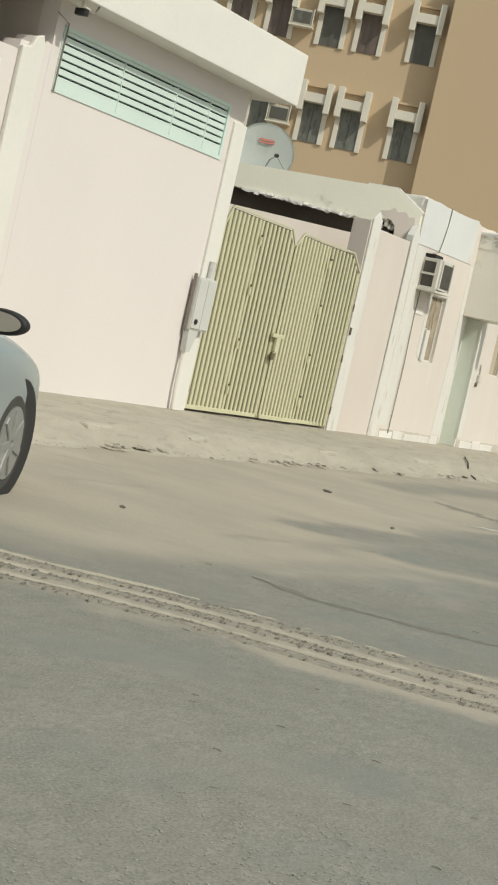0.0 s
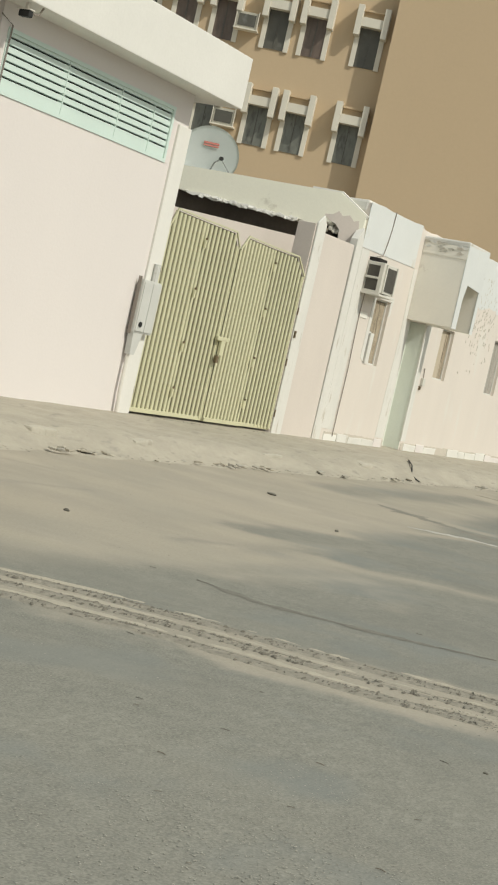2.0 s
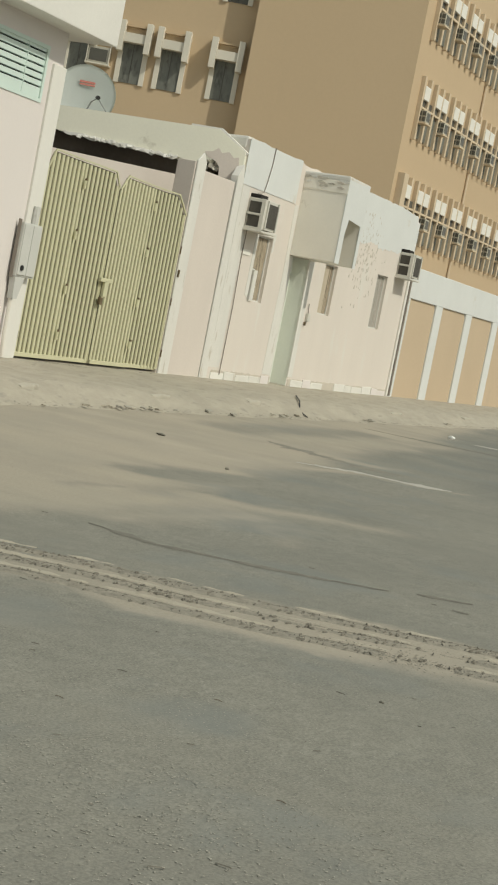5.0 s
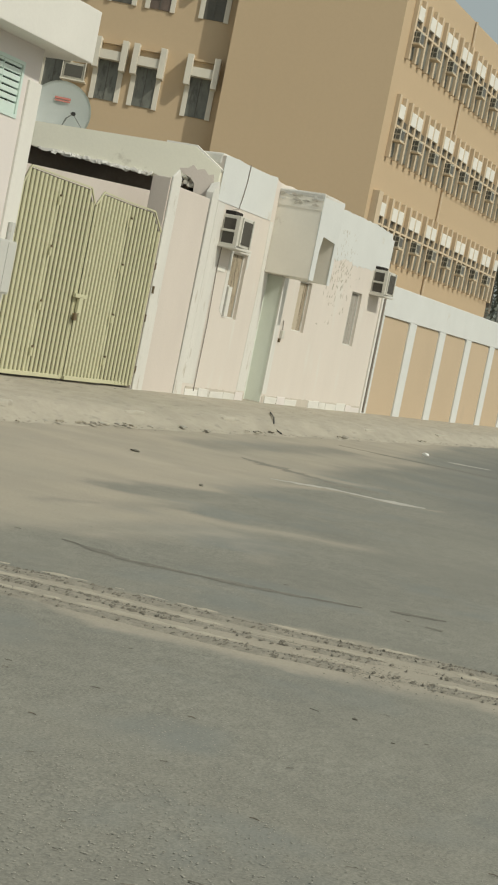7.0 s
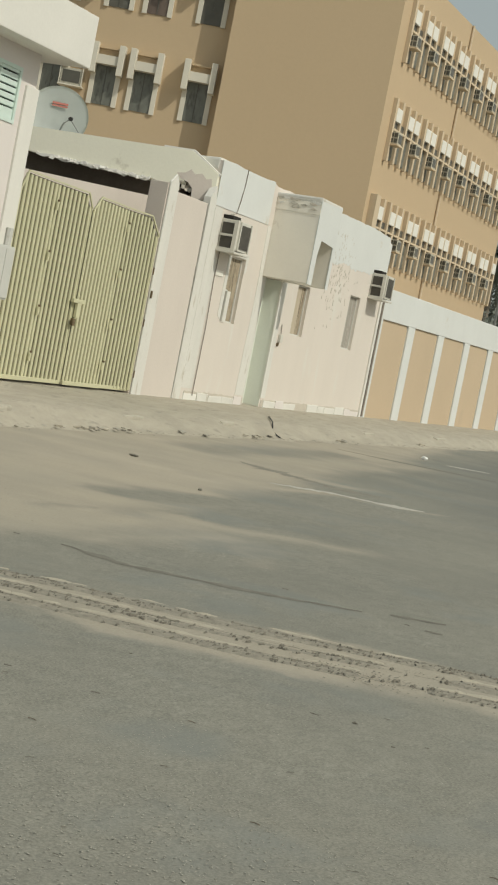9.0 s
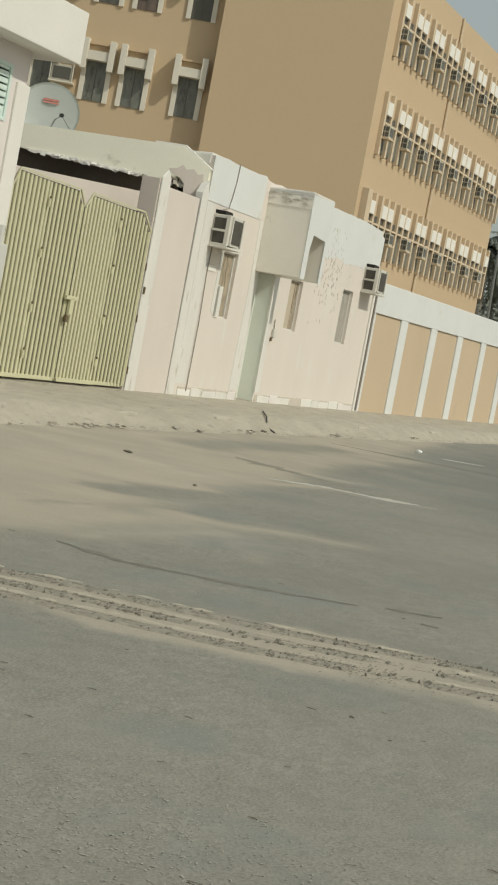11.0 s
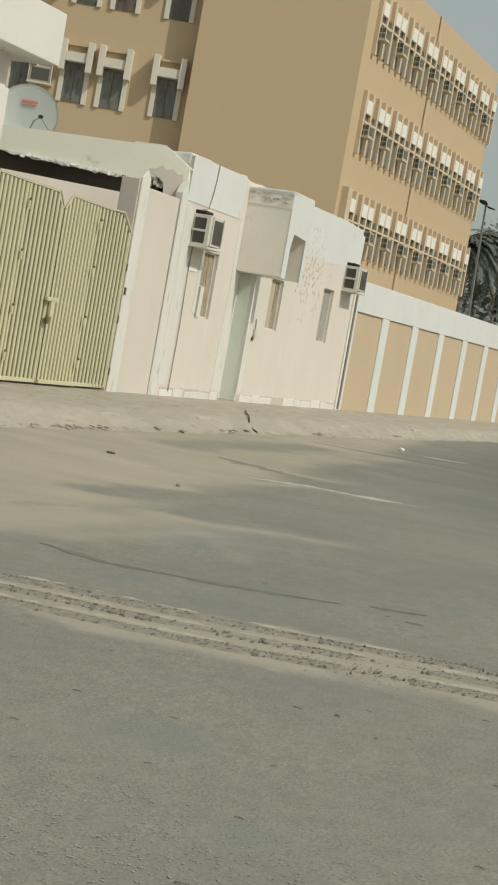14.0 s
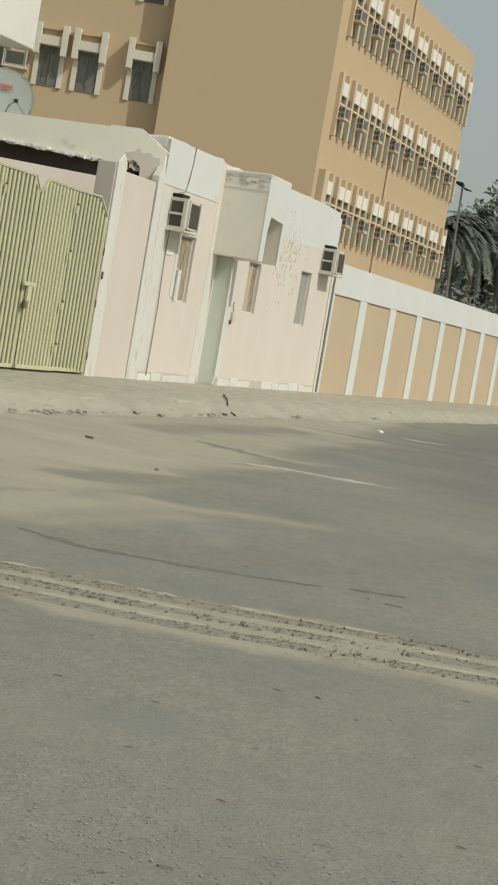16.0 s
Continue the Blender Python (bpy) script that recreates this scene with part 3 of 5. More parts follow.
part("parapet_band", wall_y(HX0 - 0.006, 24.3, 3.04, 3.69, W - 0.008, W - 0.0005, top=lambda x: crown(x) + 0.003), M_BAND, old, "pale whitewashed band along the parapet")
ragged = [(HX1 + 0.004 - k * 0.06, 2.86 + 0.16 * noise.noise((k * 0.11, 2, 2)) + 0.07 * noise.noise((k * 0.5, 6, 2))) for k in range(70)]
part("parapet_band", prism([(ragged[-1][0] + k * 0.06, crown(ragged[-1][0] + k * 0.06) + 0.003) for k in range(70)] + ragged, "y", W - 0.003, W - 0.0005), M_BAND, old, "whitewashed parapet with a ragged flaking lower edge")
for k in range(150):
    xp, zp = 27.85 + random.gauss(0.2, 0.42), min(3.35, 2.62 + random.gauss(0.0, 0.42))
    wd, hg = random.uniform(0.004, 0.016), random.uniform(0.006, 0.04)
    ring = [(xp + wd * math.cos(q * math.tau / 9) * random.uniform(0.5, 1.3), zp + hg * math.sin(q * math.tau / 9) * random.uniform(0.5, 1.3)) for q in range(9)]
    part("paint_flake", prism(ring, "y", W - 0.0045, W - 0.0005), random.choice((M_FLAKE, M_FLAKE, M_BROKEN)), old)
part("corner_wash", prism([(22.215, 0.40), (22.60, 0.40), (22.58, 1.4), (22.62, 2.3), (22.50, 2.42), (22.48, 3.03), (22.215, 3.03)], "y", W - 0.005, W - 0.0008), M_PEEL, old)
part("corner_pilaster", prism([(21.95, 0.15), (22.21, 0.15), (22.20, 3.1), (22.14, 3.30), (21.98, 3.12)], "y", W - 0.009, W + 0.1, 0.004), M_PEEL, old)
part("end_strip", boxes((30.66, 30.76, W - 0.03, W + 0.04, 0.2, 2.7), bevel=0.005), M_BRIGHT, old)
part("roof", prism([(22.4, W + 0.3), (30.6, W + 0.3), (30.6, 16.0), (20.2, 16.0), (20.62, 14.75)], "z", 3.40, 3.52), M_SIDE, old)
part("rear_wall", boxes((22.45, 30.6, 15.8, 16.0, 0.15, 3.42)), M_PINK, old)
part("end_wall", boxes((30.5, 30.74, W + 0.3, 15.8, 0.15, 3.42)), M_PINK, old)
# flank over the yard, at the slant of the cross street: low wall, dark gap under the roof edge, ragged fascia
SLANT = math.tan(radians(20))


def flank(bm):
    """Lean a piece built square to the street into the line of the flank."""
    for v in bm.verts:
        v.co.x -= SLANT * (v.co.y - W)
    return bm


part("flank_wall", flank(prism([(10.0, 0.15), (15.2, 0.15), (15.2, 3.05), (12.35, 3.03), (10.55, 2.99), (10.35, 3.0), (10.0, 3.08)], "x", HX0, HX0 + 0.25)), M_PINK, old)
edge = []
y = 14.75
while y > 9.74:
    base_z = 3.22 + max(0.0, y - 10.55) * 0.040
    z = base_z + 0.035 * noise.noise((y * 4.0, 0, 1.0)) + 0.03 * noise.noise((y * 11.0, 0, 4.0))
    if 10.03 < y < 10.30:
        z = 3.25 + 0.30 * (10.30 - y) + 0.05 * noise.noise((y * 20, 0, 2))
    if y <= 10.03:
        z = 3.05
    edge.append((y, z))
    y -= 0.05
part("fascia", flank(prism([(9.72, 3.05), (9.72, 3.47), (10.11, 3.72), (14.75, 3.53)] + edge, "x", HX0 - 0.06, HX0 + 0.2)), M_SIDE, old, "weathered grey-green roof edge with spalled concrete")
ring = [(9.76, 3.10), (9.88, 3.06), (10.02, 3.07), (10.03, 3.20), (10.09, 3.27), (10.20, 3.31), (10.26, 3.38), (10.15, 3.40), (10.08, 3.46), (10.02, 3.40), (9.93, 3.43), (9.86, 3.36), (9.79, 3.38), (9.77, 3.24)]
part("bare_patch", flank(prism(ring, "x", HX0 - 0.064, HX0 - 0.0605)), M_PINK, old, "patch of bare broken plaster at the end of the roof edge")
part("coping_edge", flank(tube([(HX0 - 0.03, 9.70, 3.45), (HX0 - 0.03, 10.10, 3.725), (HX0 - 0.03, 10.5, 3.71)], 0.028, 4)), M_BRIGHT, old)
single("yard_wall", prism([(16.9, 0.15), (21.9, 0.15), (21.9, 2.985), (18.0, 2.755), (16.9, 2.69)], "y", 10.5, 10.65), M_PINK, "pink rendered yard wall behind the gate", "wall", kind="structure")
# added dark box whose colour stands for the shaded void behind the fascia
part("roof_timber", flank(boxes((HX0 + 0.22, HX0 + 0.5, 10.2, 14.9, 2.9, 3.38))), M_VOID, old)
random.seed(4)
low = [(y, z - 0.02 - 0.035 * abs(noise.noise((y * 7.0, 3, 3))) - 0.02 * random.random()) for y, z in edge if 10.55 < y < 12.15]
high = [(y, z + 0.012 + 0.035 * noise.noise((y * 6.0, 5, 3))) for y, z in edge if 10.55 < y < 12.15]
part("spalled_lip", flank(prism(low + high[::-1], "x", HX0 - 0.085, HX0 - 0.062)), M_BRIGHT, old, "ragged white broken plaster lip")
for k in range(22):
    yf = 10.62 + 1.35 * (k + random.random()) / 22
    bm = boxes((-0.006, 0.006, -random.uniform(0.02, 0.05), random.uniform(0.02, 0.05), -random.uniform(0.012, 0.035), 0.015), bevel=0.003)
    bmesh.ops.subdivide_edges(bm, edges=[e for e in bm.edges if e.calc_length() > 0.04], cuts=2)
    bmesh.ops.transform(bm, matrix=Matrix.Translation((HX0 - 0.10 - SLANT * (yf - W), yf, 3.21 + (yf - 10.55) * 0.040 + random.uniform(-0.02, 0.02))) @ Euler((random.uniform(-0.4, 0.4), random.uniform(-0.1, 0.35), 0.35 + random.uniform(-0.15, 0.15))).to_matrix().to_4x4(), verts=bm.verts)
    part("plaster_flake", rough(bm, 0.018, 16, k), M_BRIGHT, old, "hanging flake of white plaster")
for k in range(10):
    bm = boxes((-0.5, 0.5, -0.5, 0.5, -0.5, 0.5), bevel=0.12)
    bmesh.ops.transform(bm, matrix=Matrix.Translation((HX0 - 0.02 - SLANT * (0.36 + 0.028 * k), 10.06 + 0.028 * k, 3.05 + 0.24 * random.random())) @ Euler((random.random() * 3, random.random() * 3, random.random() * 3)).to_matrix().to_4x4() @ Matrix.Diagonal((0.05, 0.13 * random.uniform(0.5, 1), 0.03, 1)), verts=bm.verts)
    part("rubble", rough(bm, 0.012, 14, k), random.choice((M_BROKEN, M_BROKEN, M_SIDE)), old)
part("broken_edge", rough(boxes((22.2, 22.7, W + 0.05, W + 0.45, 3.55, 3.70), bevel=0.03), 0.04, 4), M_PEEL, old)

# porch hood over the door
hood = part("porch_hood", boxes((24.68, 25.36, 8.97, W, 3.02, 3.50)), M_HOOD, old, "plastered porch hood with a broken top over the door")
part("cheek", boxes((24.5, 24.68, 8.97, W, 2.27, 3.50), bevel=0.006), M_HOOD, hood)
part("cheek", boxes((25.36, 25.47, 8.97, W, 2.27, 3.50), bevel=0.006), M_HOOD, hood)
part("front_face", prism([(24.497, 2.265), (24.69, 2.265), (24.70, 2.74), (24.78, 2.97), (25.355, 2.93), (25.355, 2.265), (25.473, 2.265), (25.473, 3.58), (24.497, 3.56)], "y", 8.955, 8.968), M_BAND, hood)
part("hood_top", rough(boxes((24.49, 25.48, 8.95, W + 0.1, 3.50, 3.60), bevel=0.03), 0.035, 5), M_PEEL, hood)
part("cheek_coat", prism([(8.96, 3.33), (9.695, 3.33), (9.695, 3.51), (8.96, 3.51)], "x", 24.491, 24.4985), M_HOOD, hood, "flaking white coat along the top of the hood")
for k in range(15):
    yc, zc = 9.0 + 0.66 * random.random(), 3.53 - 0.13 * random.random() ** 1.6
    ring = [(yc + random.uniform(0.02, 0.07) * math.cos(q * math.tau / 11), zc + random.uniform(0.008, 0.028) * math.sin(q * math.tau / 11)) for q in range(11)]
    part("spall", prism(ring, "x", 24.484 - 0.003 * random.random(), 24.4985), random.choice((M_BROKEN, M_FLAKE, M_PEEL)), hood, "patch of broken bare plaster")

door = part("door", boxes((24.67, 25.39, W + 0.30, W + 0.34, 0.24, 2.27), bevel=0.004), M_JAMB, old, "pale green recessed steel door")
part("door_frame", boxes((25.36, 25.398, W + 0.27, W + 0.30, 0.24, 2.27), (24.662, 24.70, W + 0.27, W + 0.30, 0.24, 2.27)), M_JAMB, door)
part("door_handle", tube([(24.78, W + 0.27, 1.15), (24.78, W + 0.25, 1.15), (24.90, W + 0.25, 1.15)], 0.012, 6), M_STEEL, door)
part("jamb_lining", boxes((25.392, 25.3995, W + 0.0, W + 0.298, 0.24, 2.275)), M_JAMB, old, "pale green painted door jamb")
part("jamb_edge", boxes((25.385, 25.44, W - 0.02, W + 0.01, 0.38, 2.26), bevel=0.004), M_BRIGHT, old)
part("door_trim", prism([(24.30, 0.38), (24.655, 0.38), (24.655, 2.26), (24.49, 2.26), (24.47, 3.03), (24.33, 3.03), (24.36, 1.9), (24.32, 1.1)], "y", W - 0.004, W - 0.0006), M_PEEL, old, "whitewashed strip beside the door")
part("door_trim", prism([(25.445, 0.38), (25.62, 0.38), (25.60, 1.2), (25.66, 2.2), (25.66, 3.0), (25.48, 3.0), (25.48, 2.26), (25.445, 2.26)], "y", W - 0.004, W - 0.0006), M_PEEL, old, "whitewashed strip beside the door")
part("window_trim", prism([(23.02, 1.52), (23.14, 1.46), (23.14, 2.43), (23.73, 2.43), (23.73, 2.2), (23.80, 2.24), (23.82, 2.5), (23.05, 2.5)], "y", W - 0.005, W - 0.0006), M_PEEL, old, "flaking white paint round the window")
bell = thing("door_bell", (25.75, W, 1.37), "small grey door bell box on the wall", "door bell")
part("body", boxes((25.69, 25.80, W - 0.05, W, 1.31, 1.44), bevel=0.01), M_AC, bell)
part("bracket", boxes((25.66, 25.70, W - 0.03, W, 1.24, 1.30)), M_RUST, bell)
part("wire", tube([(25.74, W - 0.02, 1.44), (25.72, W - 0.015, 1.60)], 0.008, 5), M_CABLE, bell)


def window(x0, x1, z0, z1, panes, label):
    w = part("window", boxes((x0, x0 + 0.022, W + 0.05, W + 0.12, z0, z1), (x1 - 0.022, x1, W + 0.05, W + 0.12, z0, z1), (x0 + 0.022, x1 - 0.022, W + 0.05, W + 0.12, z0, z0 + 0.022), (x0 + 0.022, x1 - 0.022, W + 0.05, W + 0.12, z1 - 0.022, z1), bevel=0.003), M_PEEL, old, label)
    for a, c, lo, hi, m in panes:
        part("pane", boxes((x0 + 0.022 + a * (x1 - x0 - 0.044), x0 + 0.022 + c * (x1 - x0 - 0.044) - 0.006, W + 0.07, W + 0.09, z0 + 0.022 + lo * (z1 - z0 - 0.044), z0 + 0.022 + hi * (z1 - z0 - 0.044) - 0.006)), m, w)
    return w


w1 = window(23.15, 23.72, 1.44, 2.42, [(0, 0.45, 0, 0.5, M_PEEL), (0.45, 1, 0, 1, M_BOARD), (0, 0.45, 0.5, 1, M_BOARD)], "narrow window with weathered torn boards")
part("shutter", boxes((23.17, 23.30, W - 0.03, W + 0.045, 1.45, 1.90), bevel=0.005), M_PEEL, w1)
window(26.18, 26.76, 1.47, 2.31, [(0, 0.7, 0, 1, M_CURTAIN), (0.7, 1, 0, 1, M_BOARD)], "narrow window behind a faded tan curtain")
window(28.90, 29.48, 1.43, 2.40, [(0, 0.5, 0, 1, M_GREYGLASS), (0.5, 1, 0, 1, M_GREYGLASS)], "narrow window closed with weathered grey boards")

# white plinth of chipped tiles on a rough bedding coat
for xa, xb in ((22.34, 24.65), (25.45, 30.62)):
    top_line = [(xb - (xb - xa) * k / 60, 0.358 + 0.02 * noise.noise((k * 0.7, xa, 1)) + 0.012 * noise.noise((k * 2.3, xa, 5))) for k in range(61)]
    part("bedding", prism([(xa, 0.16), (xb, 0.16)] + top_line, "y", W - 0.007, W - 0.0006), M_FLAKE, old, "bare mortar bedding behind the tiles")
random.seed(9)
x = 22.34
while x < 30.6:
    wdt = random.uniform(0.34, 0.62)
    if random.random() > 0.05 and not (x + wdt > 24.66 and x < 25.42):
        h = random.uniform(0.075, 0.125)
        part("tile", rough(boxes((x, min(x + wdt - 0.012, 30.62), W - 0.022 + random.uniform(0, 0.008), W - 0.001, 0.20, 0.245 + h), bevel=0.010), 0.014, 6, x), random.choice((M_BRIGHT, M_WHITE, M_PEEL)), old)
    x += wdt


# wall-mounted air conditioners
def air_conditioner(x0, z0, wide=0.55, high=0.45, deep=0.28):
    """Box unit out of the wall: case, two open bays in the flank, coil grille in the face, cage rails."""
    ac = thing("air_conditioner", (x0, W, z0), "beige window air conditioner jutting from the house wall", "air conditioner", "air conditioners on the old house")
    y0 = W - deep
    part("case", boxes((x0 + 0.03, x0 + wide, y0 + 0.02, W, z0 + 0.02, z0 + high), bevel=0.012), M_AC, ac)
    for lo, hi in ((0.04, 0.20), (0.24, 0.40)):
        part("side_grille", boxes((x0 + 0.018, x0 + 0.03, y0 + 0.07, W - 0.03, z0 + lo, z0 + hi)), M_ACGRILL, ac)
    part("rail", boxes((x0, x0 + 0.03, y0 + 0.0, y0 + 0.06, z0, z0 + high), bevel=0.003), M_AC, ac)
    for lo, hi in ((0.0, 0.035), (0.205, 0.235)):
        part("rail", boxes((x0, x0 + 0.03, y0 + 0.06, W, z0 + lo, z0 + hi), bevel=0.003), M_AC, ac)
    part("face_grille", boxes((x0 + 0.15, x0 + wide - 0.03, y0 + 0.008, y0 + 0.02, z0 + 0.06, z0 + high - 0.05)), M_ACGRILL, ac)
    for a, c in ((0.12, 0.15), (wide - 0.03, wide)):
        part("face_frame", boxes((x0 + a, x0 + c, y0 - 0.005, y0 + 0.02, z0 + 0.02, z0 + high - 0.01), bevel=0.003), M_AC, ac)
    part("shelf", boxes((x0 - 0.02, x0 + wide + 0.02, y0 - 0.02, W, z0 - 0.03, z0 - 0.002), bevel=0.004), M_AC, ac)
    # near-black box added over the case as the shade of the gap there
    part("top_gap", boxes((x0 + 0.06, x0 + 0.34, W - 0.16, W - 0.002, z0 + high + 0.01, z0 + high + 0.06)), M_DARK, ac)
    return ac


air_conditioner(22.50, 2.45)
air_conditioner(29.88, 2.47, 0.56)
single("notice_plate", boxes((22.62, 22.93, W - 0.012, W - 0.001, 2.08, 2.16), bevel=0.002), M_PANEL, "small white plate on the house wall", "plate")
cab = single("wall_cable", tube([(23.12, W - 0.02, 3.7), (23.11, W - 0.015, 3.45), (23.04, W - 0.02, 3.2), (22.95, W - 0.03, 3.02), (22.70, W - 0.05, 2.98)], 0.007, 6), M_CABLE, "thin dark cable hanging down the house wall", "cable")
single("wall_cable", tube([(22.62, W - 0.02, 2.5), (22.60, W - 0.02, 2.0), (22.64, W - 0.02, 1.3), (22.62, W - 0.02, 0.3)], 0.007, 6), M_CABLE, "thin dark cable hanging down the house wall", "cable")
single("drain_pipe", tube([(30.79, W - 0.04, 0.25), (30.79, W - 0.04, 2.72)], 0.025, 8), M_CABLE, "dark drain pipe at the house corner", "pipe")

# ---------------------------------------------------------------- satellite dish on the roof
dish = thing("satellite_dish", (25.1, 14.0, 3.58), "pale grey satellite dish with a faded red mark", "satellite dish")
aim = look((24.95, 14.02, 4.28), (24.95 - 3.0, 14.02 - 1.5, 4.28 + 0.9))
bm = bmesh.new()
rings = []
for i in range(11):
    r = 0.52 * i / 10
    rings.append([bm.verts.new((r * math.cos(k * math.tau / 40), r * 1.03 * math.sin(k * math.tau / 40), 0.10 - 0.42 * r * r)) for k in range(40)] if i else [bm.verts.new((0, 0, 0.10))])
for i in range(1, 11):
    for k in range(40):
        j = (k + 1) % 40
        if i == 1:
            bm.faces.new((rings[0][0], rings[1][k], rings[1][j]))
        else:
            bm.faces.new((rings[i - 1][k], rings[i][k], rings[i][j], rings[i - 1][j]))
bmesh.ops.solidify(bm, geom=bm.faces[:], thickness=0.012)
bmesh.ops.transform(bm, matrix=aim, verts=bm.verts)
bowl = part("reflector", bm, M_DISH, dish, smooth=True)
bm = boxes((-0.14, 0.12, 0.19, 0.215, 0.05, 0.06), (-0.14, 0.12, 0.23, 0.265, 0.045, 0.06))
bmesh.ops.transform(bm, matrix=aim @ pose(0, 0, -0.01, 0, 0, 0), verts=bm.verts)
part("printed_mark", bm, M_RED, bowl, "faded red printed bars")
arm = [aim @ Vector(p) for p in ((-0.02, -0.42, 0.02), (-0.14, -0.16, -0.18), (-0.24, -0.12, -0.30))]
part("feed_arm", tube(arm, 0.014, 6), M_STEEL, dish)
part("feed_strut", tube([aim @ Vector((-0.44, -0.26, 0.0)), arm[2]], 0.008, 5), M_STEEL, dish)
bm = tube([aim @ Vector((-0.25, -0.13, -0.34)), aim @ Vector((-0.23, -0.10, -0.26))], 0.035, 10)
part("feed_horn", bm, M_BLACK, dish)
part("mast", tube([(25.2, 14.1, 3.58), (25.2, 14.1, 4.3)], 0.03, 8), M_STEEL, dish)
part("foot_plate", boxes((25.05, 25.35, 13.95, 14.25, 3.58, 3.6)), M_STEEL, dish)

# ---------------------------------------------------------------- boundary wall with ochre panels
fence = thing("boundary_wall", (45, W, BASE), "white boundary wall with recessed ochre panels", "wall", kind="structure")
FX0, FX1, PITCH = 30.84, 82.0, 2.33
part("core", boxes((FX0, FX1, W + 0.06, W + 0.24, 0.12, 2.2)), M_FENCE, fence)
part("top_band", boxes((FX0, FX1, W, W + 0.28, 2.15, 2.75), bevel=0.012), M_BAND, fence, "white painted top band")
x = FX0
k = 0
while x < FX1 - 1:
    wide = 0.48 if k else 0.28
    part("post", boxes((x, x + wide, W + 0.0, W + 0.10, 0.2 if k else 0.14, 2.15), bevel=0.01), M_BAND, fence)
    xa, xb = x + wide, x + (PITCH if k else 32.92 - FX0)
    part("panel", prism([(xa + 0.0, 0.15), (xb - 0.0, 0.15), (xb - 0.0, 2.06), (xb - 0.04, 2.12), (xb - 0.14, 2.148), (xa + 0.14, 2.148), (xa + 0.04, 2.12), (xa, 2.06)], "y", W + 0.035, W + 0.058), M_FENCE, fence)
    x = xb
    k += 1

# ---------------------------------------------------------------- tan apartment building
BX0, BX1, BY, BTOP = 54.12, 72.9, 18.3, 14.6
block = thing("apartment_building", (63, BY, 0), "four-storey tan rendered block with finned window bands", "building")
part("wall", prism([(BX0, BY), (BX1, BY), (BX1, 26.0), (57.9, 25.5), (52.23, 23.48)], "z", -0.1, BTOP), M_TAN, block)
part("drain_pipe", tube([(62.5, BY - 0.06, 3.0), (62.5, BY - 0.06, BTOP)], 0.05, 6), M_FIN, block)
part("corner_pier", boxes((54.5, 54.97, BY - 0.25, BY + 0.0, 4.8, 6.95), bevel=0.01), M_FIN, block)


def far_ac(group):
    ac = thing("air_conditioner", (0, 0, 0), "grey window air conditioner set among the building's fins", "air conditioner", group)
    part("case", boxes((0.02, 0.50, -0.32, 0.05, 0.02, 0.42), bevel=0.015), M_FARAC, ac)
    for y0 in (-0.30, -0.15):
        for z0 in (0.06, 0.25):
            part("side_grille", boxes((0.008, 0.02, y0, y0 + 0.12, z0, z0 + 0.14)), M_GLASS, ac)
    part("face_grille", boxes((0.08, 0.44, -0.332, -0.32, 0.08, 0.36)), M_GLASS, ac)
    part("shelf", boxes((-0.04, 0.56, -0.36, 0.05, -0.03, 0.018), bevel=0.004), M_FIN, ac)
    return ac


fin_bm = boxes((0, 0.17, -0.15, 0, 0, 2.15), bevel=0.012)
fin_me = link_mesh("fin", fin_bm, M_FIN)
wp_me = link_mesh("window_panel", boxes((-0.02, 0.57, -0.17, -0.02, 0, 0.45), bevel=0.008), M_PANEL)
hole_me = link_mesh("window_recess", boxes((0, 0.58, -0.07, -0.0, 0, 0.22)), M_GLASS)
low_me = link_mesh("window_pane", boxes((0, 0.57, -0.05, -0.0, 0, 0.95)), M_GLASS_PALE)
sill_me = link_mesh("window_sill", boxes((0, 0.57, -0.16, -0.0, 0, 0.07), bevel=0.008), M_FIN)


def place(src, parent, at):
    ob = new(src.name, src.data)
    ob.parent = parent
    ob.matrix_parent_inverse = parent.matrix_world.inverted()
    ob.location = at
    return ob


first_ac = far_ac("air conditioners on the apartment building")
acs = 0
random.seed(21)
for z0 in (4.80, 8.15, 11.50):
    for p in range(8):
        x0 = 54.98 + p * 2.235
        for q in range(3):
            xf = x0 + q * 0.745
            place(fin_me, block, (xf, BY, z0))
            place(sill_me, block, (xf + 0.17, BY, z0 + 1.08))
            place(hole_me, block, (xf + 0.17, BY, z0 + 1.18))
            if q != 1:
                place(wp_me, block, (xf + 0.17, BY, z0 + 1.40))
            if q != 3:
                place(low_me, block, (xf + 0.17, BY, z0 + 0.10))
        if not (z0 < 5 and p == 0):
            m = pose(x0 + 0.08, BY - 0.06, z0 + 0.60 - (0.05 if random.random() < 0.3 else 0))
            if acs == 0:
                first_ac.matrix_world = m
            else:
                copy_thing(first_ac, m)
            acs += 1
    place(fin_me, block, (54.98 + 8 * 2.235 - 0.1, BY, z0))
for o in (fin_me, wp_me, hole_me, low_me, sill_me):
    bpy.data.objects.remove(o)

# wing set at an angle behind, with tall precast window surrounds
A = radians(20)
WING = Matrix.Translation((52.40, 24.89, 0)) @ Matrix(((-math.sin(A), -math.cos(A), 0, 0), (math.cos(A), -math.sin(A), 0, 0), (0, 0, 1, 0), (0, 0, 0, 1)))
# in the wing's frame: x along the face, away from the block; y out of the face
wing = thing("apartment_wing", (52.40, 24.89, 0), "tan rendered wing with white precast window surrounds", "building")


def wing_part(name, bm, m, parent, label=""):
    bmesh.ops.transform(bm, matrix=WING, verts=bm.verts)
    return part(name, bm, m, parent, label)


